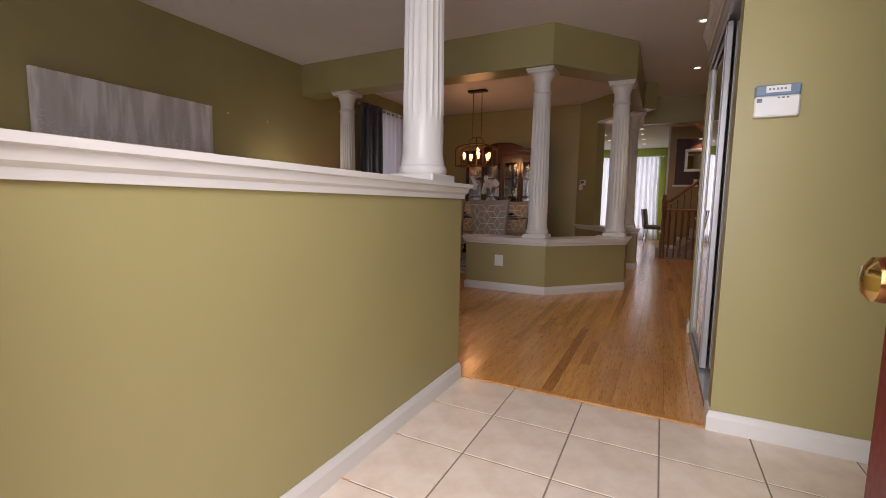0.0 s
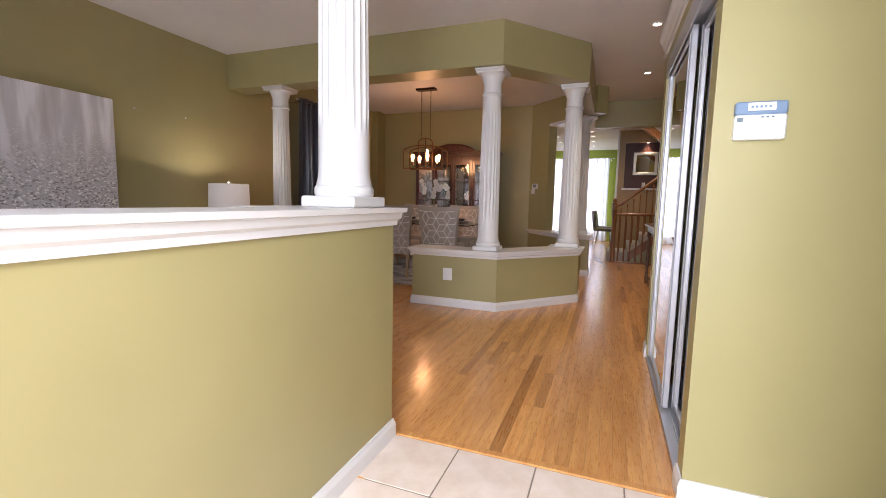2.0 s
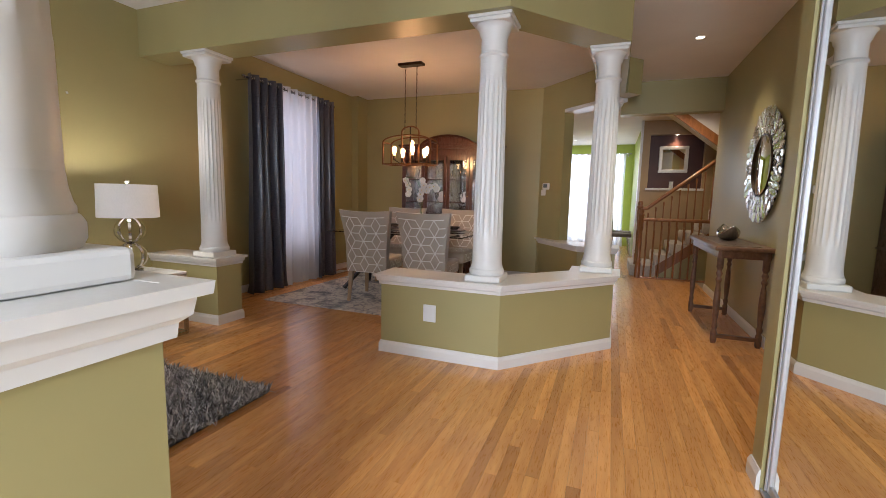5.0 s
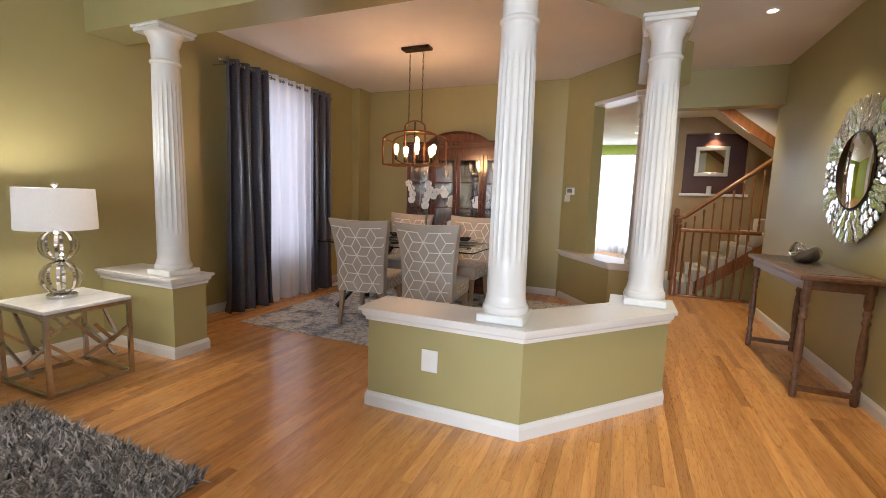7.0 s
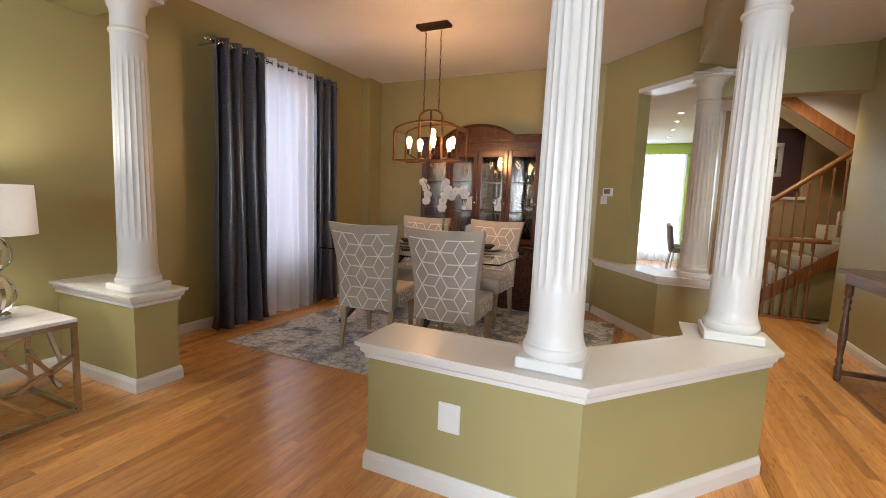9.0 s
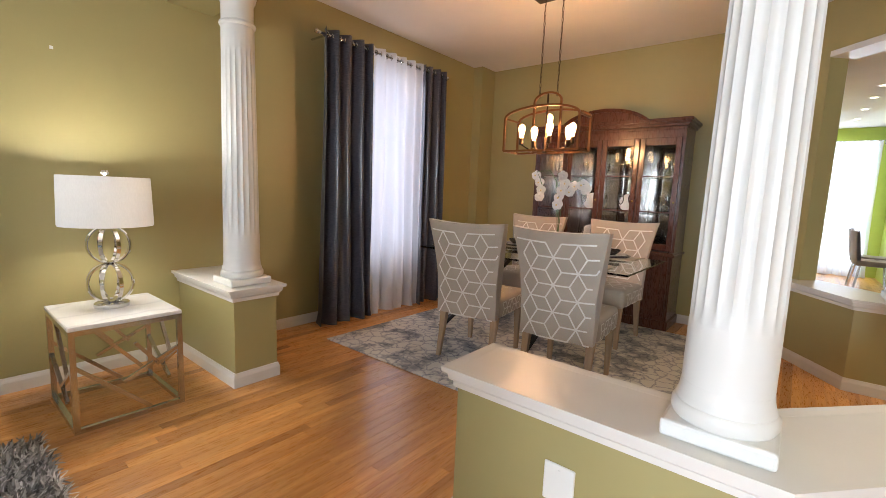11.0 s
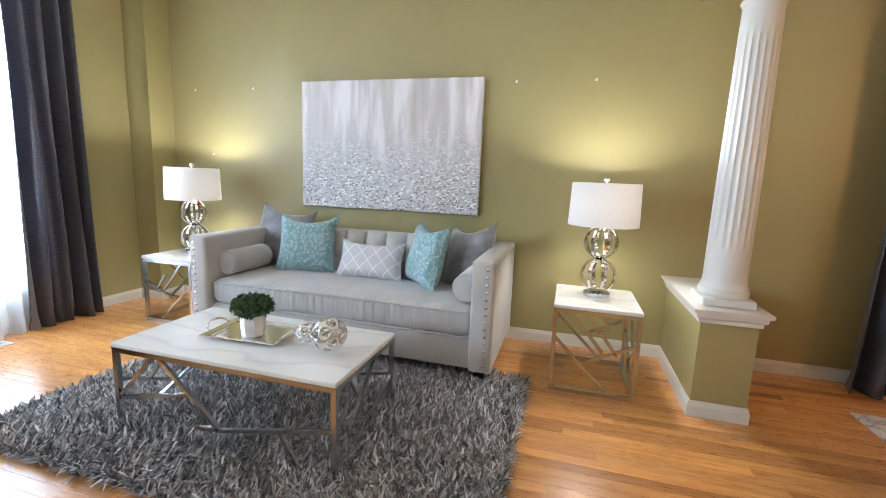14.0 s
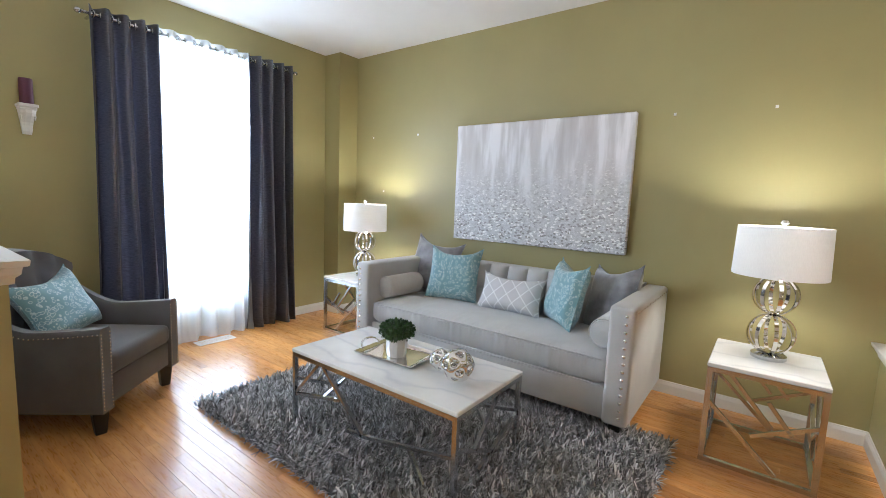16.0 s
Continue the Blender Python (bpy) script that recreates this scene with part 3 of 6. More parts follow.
curtain_rod(pose(ROD_X, 7.64, 2.445, 0, 0, -90), 1.6, "nickel rod above the dining room window")
curtain("curtain", pose(ROD_X, 7.12, 0, 0, 0, -90), 0.50, 2.495, 4, SATIN, "charcoal satin curtain by the dining window", seed=6, flare=0.08)
curtain("curtain", pose(ROD_X, 8.24, 0, 0, 0, -90), 0.34, 2.495, 3, SATIN, "narrow charcoal satin curtain by the dining table", seed=7, flare=0.1)
curtain("sheer_curtain", pose(ROD_X, 7.73, 0, 0, 0, -90), 0.66, 2.495, 5, SHEER, "white sheer dining room curtain", amp=0.03, seed=8, flare=0.02, thick=0)
curtain("sheer_curtain", pose(-0.54, 15.3, 0, 0, 0, 180), 1.15, 2.4, 7, SHEER, "white sheer patio door curtain", amp=0.04, seed=9, thick=0, rings=False)
curtain("sheer_curtain", pose(0.37, 15.3, 0, 0, 0, 180), 0.69, 2.4, 6, SHEER, "bunched white sheer patio curtain", amp=0.05, seed=10, thick=0, rings=False)
curtain_rod(pose(-0.11, 15.3, 2.4, 0, 0, 180), 1.83, "nickel rod above the patio window")

# ---- upholstery ----
SOFA_FAB = fabric("light_grey_linen", (0.47, 0.455, 0.44), (0.54, 0.525, 0.51), sheen=0.3)
CHAIR_FAB = fabric("dark_grey_linen", (0.085, 0.075, 0.075), (0.12, 0.108, 0.106), sheen=0.3)
# The velvet's wide dark-to-light mottling paints part of its sheen into the colour.
VELVET = fabric("grey_crushed_velvet", (0.10, 0.096, 0.105), (0.36, 0.35, 0.37), rough=0.34, sheen=0.8, mottled=7)


def swirl_material():
    m, n, l, b = material("teal_swirl_brocade")
    v = coords(n, l)
    nz = noise_tex(n, l, v, 22, 2)
    vadd = n.new("ShaderNodeVectorMath")
    vadd.operation = "MULTIPLY_ADD"
    l.new(nz.outputs["Color"], vadd.inputs[0])
    vadd.inputs[1].default_value = (0.022, 0.022, 0.022)
    l.new(v, vadd.inputs[2])
    vo = n.new("ShaderNodeTexVoronoi")
    vo.inputs["Scale"].default_value = 42
    l.new(vadd.outputs[0], vo.inputs["Vector"])
    r = ramp(n, [(0.0, (0.20, 0.36, 0.40)), (0.31, (0.22, 0.39, 0.43)), (0.36, (0.58, 0.70, 0.70)), (0.43, (0.58, 0.70, 0.70)), (0.49, (0.20, 0.36, 0.40))])
    l.new(vo.outputs["Distance"], r.inputs[0])
    l.new(r.outputs[0], b.inputs["Base Color"])
    b.inputs["Roughness"].default_value, b.inputs["Sheen Weight"].default_value = 0.55, 0.4
    bump(n, l, vo.outputs["Distance"], b, 0.3, 0.002)
    return m


TEAL = swirl_material()


def trellis_material():
    m, n, l, b = material("silver_trellis_fabric")
    tc = n.new("ShaderNodeTexCoord")
    sp = n.new("ShaderNodeSeparateXYZ")
    l.new(tc.outputs["Object"], sp.inputs[0])
    outs = []
    for sgn in (1, -1):
        a = n.new("ShaderNodeMath")
        a.operation = "MULTIPLY_ADD"
        l.new(sp.outputs["Z"], a.inputs[0])
        a.inputs[1].default_value = 0.9 * sgn
        l.new(sp.outputs["X"], a.inputs[2])
        s = n.new("ShaderNodeMath")
        s.operation = "PINGPONG"
        l.new(a.outputs[0], s.inputs[0])
        s.inputs[1].default_value = 0.055
        outs.append(s.outputs[0])
    mn = n.new("ShaderNodeMath")
    mn.operation = "MINIMUM"
    l.new(outs[0], mn.inputs[0])
    l.new(outs[1], mn.inputs[1])
    r = ramp(n, [(0.0, (0.80, 0.80, 0.81)), (0.004, (0.78, 0.78, 0.79)), (0.007, (0.60, 0.59, 0.61))])
    l.new(mn.outputs[0], r.inputs[0])
    l.new(r.outputs[0], b.inputs["Base Color"])
    b.inputs["Roughness"].default_value = 0.4
    return m


TRELLIS = trellis_material()


def cushion_mesh(w, h, t, n=18, seed=0):
    """A stuffed square pillow standing in the xz plane."""
    b, rng = bmesh.new(), random.Random(seed)
    p0, p1 = rng.uniform(0, 6), rng.uniform(0, 6)
    for s in (-1, 1):
        rows = []
        for i in range(n + 1):
            row = []
            for j in range(n + 1):
                u, v = 2 * i / n - 1, 2 * j / n - 1
                x = u * (1 - 0.10 * (1 - v * v) * u * u) * w / 2
                z = v * (1 - 0.07 * (1 - u * u) * v * v) * h / 2
                d = max(0, (1 - u ** 4) * (1 - v ** 4)) ** 0.55 * t / 2
                d *= 1 + 0.08 * math.sin(4 * u + p0) * math.sin(4 * v + p1)
                z -= 0.15 * h * (1 - u * u) * max(0, v) ** 4
                row.append((x, s * d, z + h / 2))
            rows.append(row if s > 0 else row[::-1])
        grid_mesh(b, rows)
    bmesh.ops.remove_doubles(b, verts=b.verts[:], dist=0.0008)
    bmesh.ops.recalc_face_normals(b, faces=b.faces[:])
    return b


def pillow(at, w, h, t, rz, tilt, mat, label, seed=0, roll=0):
    ob = part("throw_pillow", cushion_mesh(w, h, t, seed=seed), mat)
    ob.matrix_world = pose(*at, 0, 0, rz) @ pose(0, 0, 0, tilt, roll, 0)
    tagged(ob, label, "pillow", "throw pillows")
    seam = bmesh.new()
    pts = []
    for k in range(64):
        a = k / 64 * 4
        s, f = int(a), (a - int(a)) * 2 - 1
        u, v = [(f, -1), (1, f), (-f, 1), (-1, -f)][s]
        x, z = u * (1 - 0.10 * (1 - v * v) * u * u) * w / 2, v * (1 - 0.07 * (1 - u * u) * v * v) * h / 2
        z -= 0.15 * h * (1 - u * u) * max(0, v) ** 4
        pts.append((x, 0, z + h / 2))
    tube(seam, pts, 0.004, 5, True)
    part("piping", seam, mat, ob)
    return ob


def nail(bm, p, r=0.008, axis="x"):
    n = lathe(bmesh.new(), [(r, 0), (r * 0.9, r * 0.35), (r * 0.55, r * 0.65), (r * 0.1, r * 0.75)], seg=8)
    m = pose(*p, 0, 90, 0) if axis == "x" else pose(*p, -90, 0, 0) if axis == "y" else pose(*p, 90, 0, 0) if axis == "-y" else pose(*p)
    bmesh.ops.transform(n, matrix=m, verts=n.verts)
    return join(bm, n)


def make_sofa():
    # local: x out from the wall to the front, y along
    s = thing("sofa", (-3.535, 3.68, 0), "light grey tufted sofa with nailhead trim on shag rug", "sofa")
    D, W, A = 0.905, 1.063, 0.137
    for sg in (-1, 1):
        b = bmesh.new()
        y0, y1 = sorted((sg * W, sg * (W - A)))
        box(b, 0.02, D, y0, y1, 0.10, 0.765, 0.022, seg=3)
        arm = part("arm", b, SOFA_FAB, s)
        for k in range(14):
            part("nailhead", nail(bmesh.new(), (D - 0.001, sg * (W - 0.045), 0.15 + k * 0.0435), 0.0115), CHROME, arm)
        for k in range(12):
            part("nailhead", nail(bmesh.new(), (D - 0.05 - k * 0.07, sg * (W - 0.001), 0.735), 0.006, "y" if sg > 0 else "-y"), CHROME, arm)
        for x in (0.08, D - 0.1):
            part("leg", boxed(x - 0.03, x + 0.03, sg * (W - 0.08) - 0.03, sg * (W - 0.08) + 0.03, 0.036, 0.105, 0.004), BLACK, s, smooth=False)
    part("base", boxed(0.05, D - 0.045, -W + A, W - A, 0.10, 0.285, 0.012, seg=2), SOFA_FAB, s)
    # tufted back
    rows, nu, nv, cells = [], 110, 30, 11
    for j in range(nv + 1):
        v = j / nv
        row = []
        for i in range(nu + 1):
            u = i / nu
            cu = (u * cells) % 1
            puff = (math.sin(math.pi * cu)) ** 0.5
            rowv = 1 if v < 0.45 else 0
            cv = (v / 0.45) if rowv else (v - 0.45) / 0.55
            puff *= 0.5 + 0.5 * math.sin(math.pi * min(1, max(0, cv))) ** 0.5
            x = 0.195 + 0.065 * puff - 0.05 * v ** 3
            row.append((x, (u - 0.5) * 2 * (W - A), 0.40 + 0.375 * v))
        rows.append(row)
    rows.append([(0.03, (i / nu - 0.5) * 2 * (W - A), 0.775) for i in range(nu + 1)])
    rows.append([(0.03, (i / nu - 0.5) * 2 * (W - A), 0.10) for i in range(nu + 1)])
    rows.append([(0.2, (i / nu - 0.5) * 2 * (W - A), 0.10) for i in range(nu + 1)])
    back = part("backrest", grid_mesh(bmesh.new(), rows, close_u=True), SOFA_FAB, s, "tufted back")
    for k in range(1, cells):
        part("tuft_button", nail(bmesh.new(), (0.212, (k / cells - 0.5) * 2 * (W - A), 0.57), 0.012), SOFA_FAB, back)
    # bench cushion with gathered front edge
    rows, L = [], W - A - 0.004
    prof = [(0.22, 0.29), (0.22, 0.452), (0.38, 0.468), (0.57, 0.472), (0.775, 0.466), (0.835, 0.455), (0.86, 0.43), (0.863, 0.37), (0.86, 0.315), (0.84, 0.292)]
    n = 260
    for i in range(n + 1):
        u = 2 * i / n - 1
        e = min(1, (1 - abs(u)) * 14) ** 0.4
        row = []
        for q, (x, z) in enumerate(prof):
            g = 0.0019 * (0.8 * math.sin(i * 1.25 + 1.3 * math.sin(i * 0.37)) + math.sin(i * 0.52 + 2 * math.sin(i * 0.11))) * (1 if 5 <= q <= 8 else 0.04 if q > 2 else 0)
            row.append((x - (1 - e) * 0.02 * (x > 0.5) + (g if q > 4 else 0), u * L, 0.375 + (z - 0.375) * (0.7 + 0.3 * e) + (g if q <= 5 else 0)))
        rows.append(row)
    cu = part("seat_cushion", grid_mesh(bmesh.new(), rows, close_v=True, caps=True), SOFA_FAB, s, "gathered bench cushion")
    for z in (0.452, 0.30):
        part("piping", tube(bmesh.new(), [(0.86, -L + 0.02, z - 0.01), (0.867, 0, z), (0.86, L - 0.02, z - 0.01)], 0.006, 6), SOFA_FAB, cu)
    return s


make_sofa()
for y, nm in ((2.805, 1), (4.548, -1)):
    bo = bmesh.new()
    tube(bo, [(x, 0, 0) for x in (-0.21, -0.2, -0.17, 0.17, 0.2, 0.21)], [0.02, 0.075, 0.088, 0.088, 0.075, 0.02], 24)
    ob = part("bolster_pillow", bo, SOFA_FAB)
    ob.matrix_world = pose(-2.965, y, 0.562)
    tagged(ob, "round light grey bolster on the sofa seat", "pillow", "bolsters on the sofa")
    for sx in (-0.19, 0.19):
        rg = bmesh.new()
        tube(rg, [(sx, 0.083 * math.cos(a), 0.083 * math.sin(a)) for a in [2 * math.pi * k / 24 for k in range(24)]], 0.005, 5, True)
        part("piping", rg, SOFA_FAB, ob)
pillow((-3.26, 2.83, 0.47), 0.48, 0.50, 0.14, 98, -20, VELVET, "grey crushed velvet throw pillow on the sofa", 1, 8)
pillow((-3.14, 3.19, 0.465), 0.46, 0.45, 0.15, 104, -18, TEAL, "teal pillow with white swirls on the sofa", 2)
pillow((-3.12, 3.73, 0.47), 0.52, 0.29, 0.13, 92, -24, TRELLIS, "silver white trellis lumbar pillow on sofa", 3)
pillow((-3.10, 4.135, 0.465), 0.43, 0.45, 0.16, 44, -14, TEAL, "teal swirl pillow leaning on grey pillow", 4)
pillow((-3.17, 4.435, 0.465), 0.45, 0.46, 0.15, 54, -18, VELVET, "shiny grey velvet pillow at the sofa's arm", 5, -8)


def make_armchair():
    s = thing("armchair", (-0.952, 2.107, 0), "dark grey tufted armchair with nailhead trim", "armchair", rz=41)
    # local: y forward, x across
    W, Dp = 0.36, 0.38
    part("seat_box", boxed(-W + 0.07, W - 0.07, -Dp + 0.1, Dp - 0.02, 0.14, 0.30, 0.015, seg=2), CHAIR_FAB, s)
    part("seat_cushion", boxed(-W + 0.08, W - 0.08, -Dp + 0.12, Dp, 0.30, 0.42, 0.035, seg=3), CHAIR_FAB, s)
    for sg in (-1, 1):
        rows = []
        for k in range(13):
            v = k / 12
            y = Dp - v * 0.62
            z = 0.575 - 0.03 * math.sin(v * 2.2) + 0.14 * max(0, v - 0.55) ** 1.5 * 3
            x0, x1 = W - 0.085 + 0.02 * v, W
            rows.append([(sg * x0, y, 0.13), (sg * x0, y, z - 0.02), (sg * (x0 + 0.015), y, z), (sg * (x1 - 0.015), y, z), (sg * x1, y, z - 0.02), (sg * x1, y, 0.13)])
        b = grid_mesh(bmesh.new(), rows, close_v=True, caps=True)
        bmesh.ops.recalc_face_normals(b, faces=b.faces[:])
        arm = part("arm", b, CHAIR_FAB, s)
        for k in range(22):
            for x in (W - 0.075, W - 0.012):
                part("nailhead", nail(bmesh.new(), (sg * x, Dp + 0.0, 0.15 + k * 0.0188), 0.0045, "y"), CHROME, arm)
        for k in range(26):
            v = k / 26
            z = 0.575 - 0.03 * math.sin(v * 2.2) + 0.14 * max(0, v - 0.55) ** 1.5 * 3
            part("nailhead", nail(bmesh.new(), (sg * (W + 0.0), Dp - 0.01 - v * 0.6, z - 0.028), 0.0045, "x"), CHROME, arm)
        for y in (-Dp + 0.07, Dp - 0.06):
            part("leg", lathe(bmesh.new(), [(0.033, 0), (0.037, 0.02), (0.052, 0.14)], (sg * (W - 0.06), y, 0), 4), BLACK, s, smooth=False)
    rows, n = [], 36
    for j in range(19):
        v = j / 18
        row = []
        for i in range(n + 1):
            u = 2 * i / n - 1
            top = 0.90 - 0.11 * abs(u) ** 2.6
            z = 0.30 + (top - 0.30) * v
            a = abs(math.sin(u * 2.6 * math.pi)) * abs(math.sin((v * 3 + 0.5) * math.pi))
            y = -Dp + 0.13 + 0.05 * u * u + 0.018 * a - 0.07 * v
            row.append((u * (W - 0.01), y, z))
        rows.append(row)
    rows.append([(p[0], -Dp - 0.03 + 0.05 * (p[0] / W) ** 2, p[2] + 0.012) for p in rows[-1]])
    rows.append([(p[0], -Dp + 0.01, 0.13) for p in rows[-1]])
    rows.append([(p[0], -Dp + 0.1, 0.13) for p in rows[-1]])
    b = grid_mesh(bmesh.new(), rows, close_u=True)
    bmesh.ops.recalc_face_normals(b, faces=b.faces[:])
    bk = part("backrest", b, CHAIR_FAB, s, "tufted curved back")
    for z in (0.55, 0.68):
        for x in (-0.2, -0.07, 0.07, 0.2):
            part("tuft_button", nail(bmesh.new(), (x, -Dp + 0.105 + 0.05 * (x / W) ** 2 - 0.07 * (z - 0.3) / 0.5 + 0.008, z), 0.012, "y"), CHAIR_FAB, bk)
    return s


make_armchair()
pillow((-0.982, 2.032, 0.42), 0.46, 0.40, 0.15, 44, 28, TEAL, "teal swirl pillow in the dark armchair", 6, 6)

# ---- marble and steel tables ----
def marble_material():
    m, n, l, b = material("white_marble")
    v = coords(n, l)
    nz = noise_tex(n, l, v, 2.6, 6, 0.6)
    w = n.new("ShaderNodeTexWave")
    w.inputs["Scale"].default_value, w.inputs["Distortion"].default_value, w.inputs["Detail"].default_value = 1.4, 9.0, 4.0
    l.new(v, w.inputs["Vector"])
    r1 = ramp(n, [(0.0, (0.74, 0.74, 0.74)), (0.03, (0.81, 0.80, 0.79)), (0.12, (0.85, 0.84, 0.82))])
    l.new(w.outputs["Fac"], r1.inputs[0])
    r2 = ramp(n, [(0.35, (0.86, 0.85, 0.84)), (0.6, (1, 1, 1))])
    l.new(nz.outputs["Fac"], r2.inputs[0])
    l.new(mix_rgb(n, l, 0.8, r1.outputs[0], r2.outputs[0], "MULTIPLY"), b.inputs["Base Color"])
    b.inputs["Roughness"].default_value = 0.09
    return m


MARBLE = marble_material()


def steel_table(name, at, lx, ly, h, label, category, group, fine=0.022):
    t = thing(name, at, label, category, group)
    part("marble_top", boxed(-lx / 2, lx / 2, -ly / 2, ly / 2, h - 0.022, h, 0.004), MARBLE, t, "white veined marble top", smooth=False)
    x, y, w = lx / 2 - 0.014, ly / 2 - 0.014, fine
    z1 = h - 0.022 - w / 2
    for sx in (-1, 1):
        for sy in (-1, 1):
            part("leg", bar(bmesh.new(), (sx * x, sy * y, 0), (sx * x, sy * y, h - 0.023), w), STEEL, t, smooth=False)
        part("rail", bar(bmesh.new(), (sx * x, -y + w / 2, z1), (sx * x, y - w / 2, z1), w), STEEL, t, smooth=False)
        part("foot_rail", bar(bmesh.new(), (sx * x, -y + w / 2, w / 2), (sx * x, y - w / 2, w / 2), w), STEEL, t, smooth=False)
        part("rail", bar(bmesh.new(), (-x + w / 2, sx * y, z1), (x - w / 2, sx * y, z1), w), STEEL, t, smooth=False)
        part("foot_rail", bar(bmesh.new(), (-x + w / 2, sx * y, w / 2), (x - w / 2, sx * y, w / 2), w), STEEL, t, smooth=False)
    # geometric struts on the four sides
    d = w * 0.72
    def strut(axis, side, pts):
        for (a, za), (b2, zb) in pts:
            pa = (side * x, a * y, za * h) if axis == "x" else (a * x, side * y, za * h)
            pb = (side * x, b2 * y, zb * h) if axis == "x" else (b2 * x, side * y, zb * h)
            part("strut", bar(bmesh.new(), pa, pb, d), STEEL, t, smooth=False)
    for side in (-1, 1):
        strut("x", side, [((0.98, 0.52), (0.0, 0.28)), ((-0.55, 0.90), (0.0, 0.28)), ((0.0, 0.28), (-0.2, 0.26)), ((0.55, 0.40), (0.72, 0.05)), ((-0.98, 0.42), (-0.62, 0.90)), ((-0.98, 0.40), (-0.3, 0.58))] if ly > 0.8 else
              [((-0.98, 0.62), (0.35, 0.06)), ((0.98, 0.62), (-0.15, 0.38)), ((-0.6, 0.92), (0.2, 0.5)), ((0.1, 0.74), (0.55, 0.48))])
        strut("y", side, [((-0.98, 0.50), (0.3, 0.18)), ((0.98, 0.60), (-0.1, 0.28)), ((-0.3, 0.92), (0.45, 0.45))])
    return t


steel_table("coffee_table", (-1.937, 3.755, 0.0), 0.585, 1.125, 0.437, "white marble coffee table on geometric steel frame", "coffee table", "")
side = steel_table("side_table", (-3.05, 5.305, 0), 0.53, 0.48, 0.525, "white marble side table on steel frame", "side table", "marble side tables", 0.024)
copy_thing(side, pose(-3.12, 2.15, 0, 0, 0, 180))

SHADE = sheet_material("white_drum_shade", (0.90, 0.89, 0.88), 0.34, 0.0)
LAMP_BULB = glow("lamp_bulb_glow", (1.0, 0.86, 0.62), 30)


def table_lamp(at):
    t = thing("table_lamp", at, "nickel ring table lamp with white drum shade, lit", "table lamp", "table lamps")
    part("lamp_base", lathe(bmesh.new(), [(0.075, 0), (0.079, 0.003), (0.079, 0.022), (0.074, 0.026), (0.02, 0.027)], seg=36), STEEL, t)
    for z, r in ((0.132, 0.106), (0.338, 0.100)):
        for k in range(4):
            a = math.pi * k / 4 + 0.2
            ring, rows = bmesh.new(), []
            for q in range(36):
                p = 2 * math.pi * q / 36
                rows.append([((r + dr) * math.cos(p) * math.cos(a) - dn * math.sin(a), (r + dr) * math.cos(p) * math.sin(a) + dn * math.cos(a), z + (r + dr) * math.sin(p)) for dr, dn in ((-0.0025, -0.009), (0.0025, -0.009), (0.0025, 0.009), (-0.0025, 0.009))])
            part("ring", grid_mesh(ring, rows, close_u=True, close_v=True), CHROME, t)
    part("stem", lathe(bmesh.new(), [(0.012, 0.228), (0.016, 0.236), (0.012, 0.244)], seg=14), STEEL, t)
    part("neck", lathe(bmesh.new(), [(0.012, 0.43), (0.014, 0.436), (0.008, 0.442), (0.008, 0.47), (0.018, 0.48), (0.018, 0.53)], seg=14), STEEL, t)
    r0, r1, z0, z1 = 0.205, 0.198, 0.44, 0.695
    sh = bmesh.new()
    prof = [(r0, z0), (r0 + 0.001, z0 + 0.008), (r1 + 0.001, z1 - 0.008), (r1, z1), (r1 - 0.003, z1 - 0.001), (r0 - 0.003, z0 + 0.001)]
    grid_mesh(sh, [[(r * math.cos(2 * math.pi * k / 48), r * math.sin(2 * math.pi * k / 48), z) for k in range(48)] for r, z in prof], close_u=True, close_v=True)
    part("shade", sh, SHADE, t, "white fabric drum shade")
    sp = bmesh.new()
    for k in range(3):
        a = 2 * math.pi * k / 3
        bar(sp, (0, 0, z1 - 0.02), (r1 * math.cos(a), r1 * math.sin(a), z1 - 0.006), 0.004)
    part("shade_spider", sp, STEEL, t, smooth=False)
    part("finial", lathe(bmesh.new(), [(0.005, z1 - 0.02), (0.005, z1 + 0.006), (0.016, z1 + 0.012), (0.02, z1 + 0.022), (0.016, z1 + 0.033), (0.004, z1 + 0.038)], seg=16), CHROME, t)
    part("bulb", lathe(bmesh.new(), [(0.013, 0.53), (0.014, 0.545), (0.028, 0.575), (0.03, 0.595), (0.02, 0.618), (0.004, 0.626)], seg=16), LAMP_BULB, t, "glowing bulb")
    point_light("lamp_light", (at[0], at[1], at[2] + 0.60), 43, (1.0, 0.95, 0.84), 0.05)
    return t


table_lamp((-3.09, 5.31, 0.525))
table_lamp((-3.14, 2.16, 0.525))

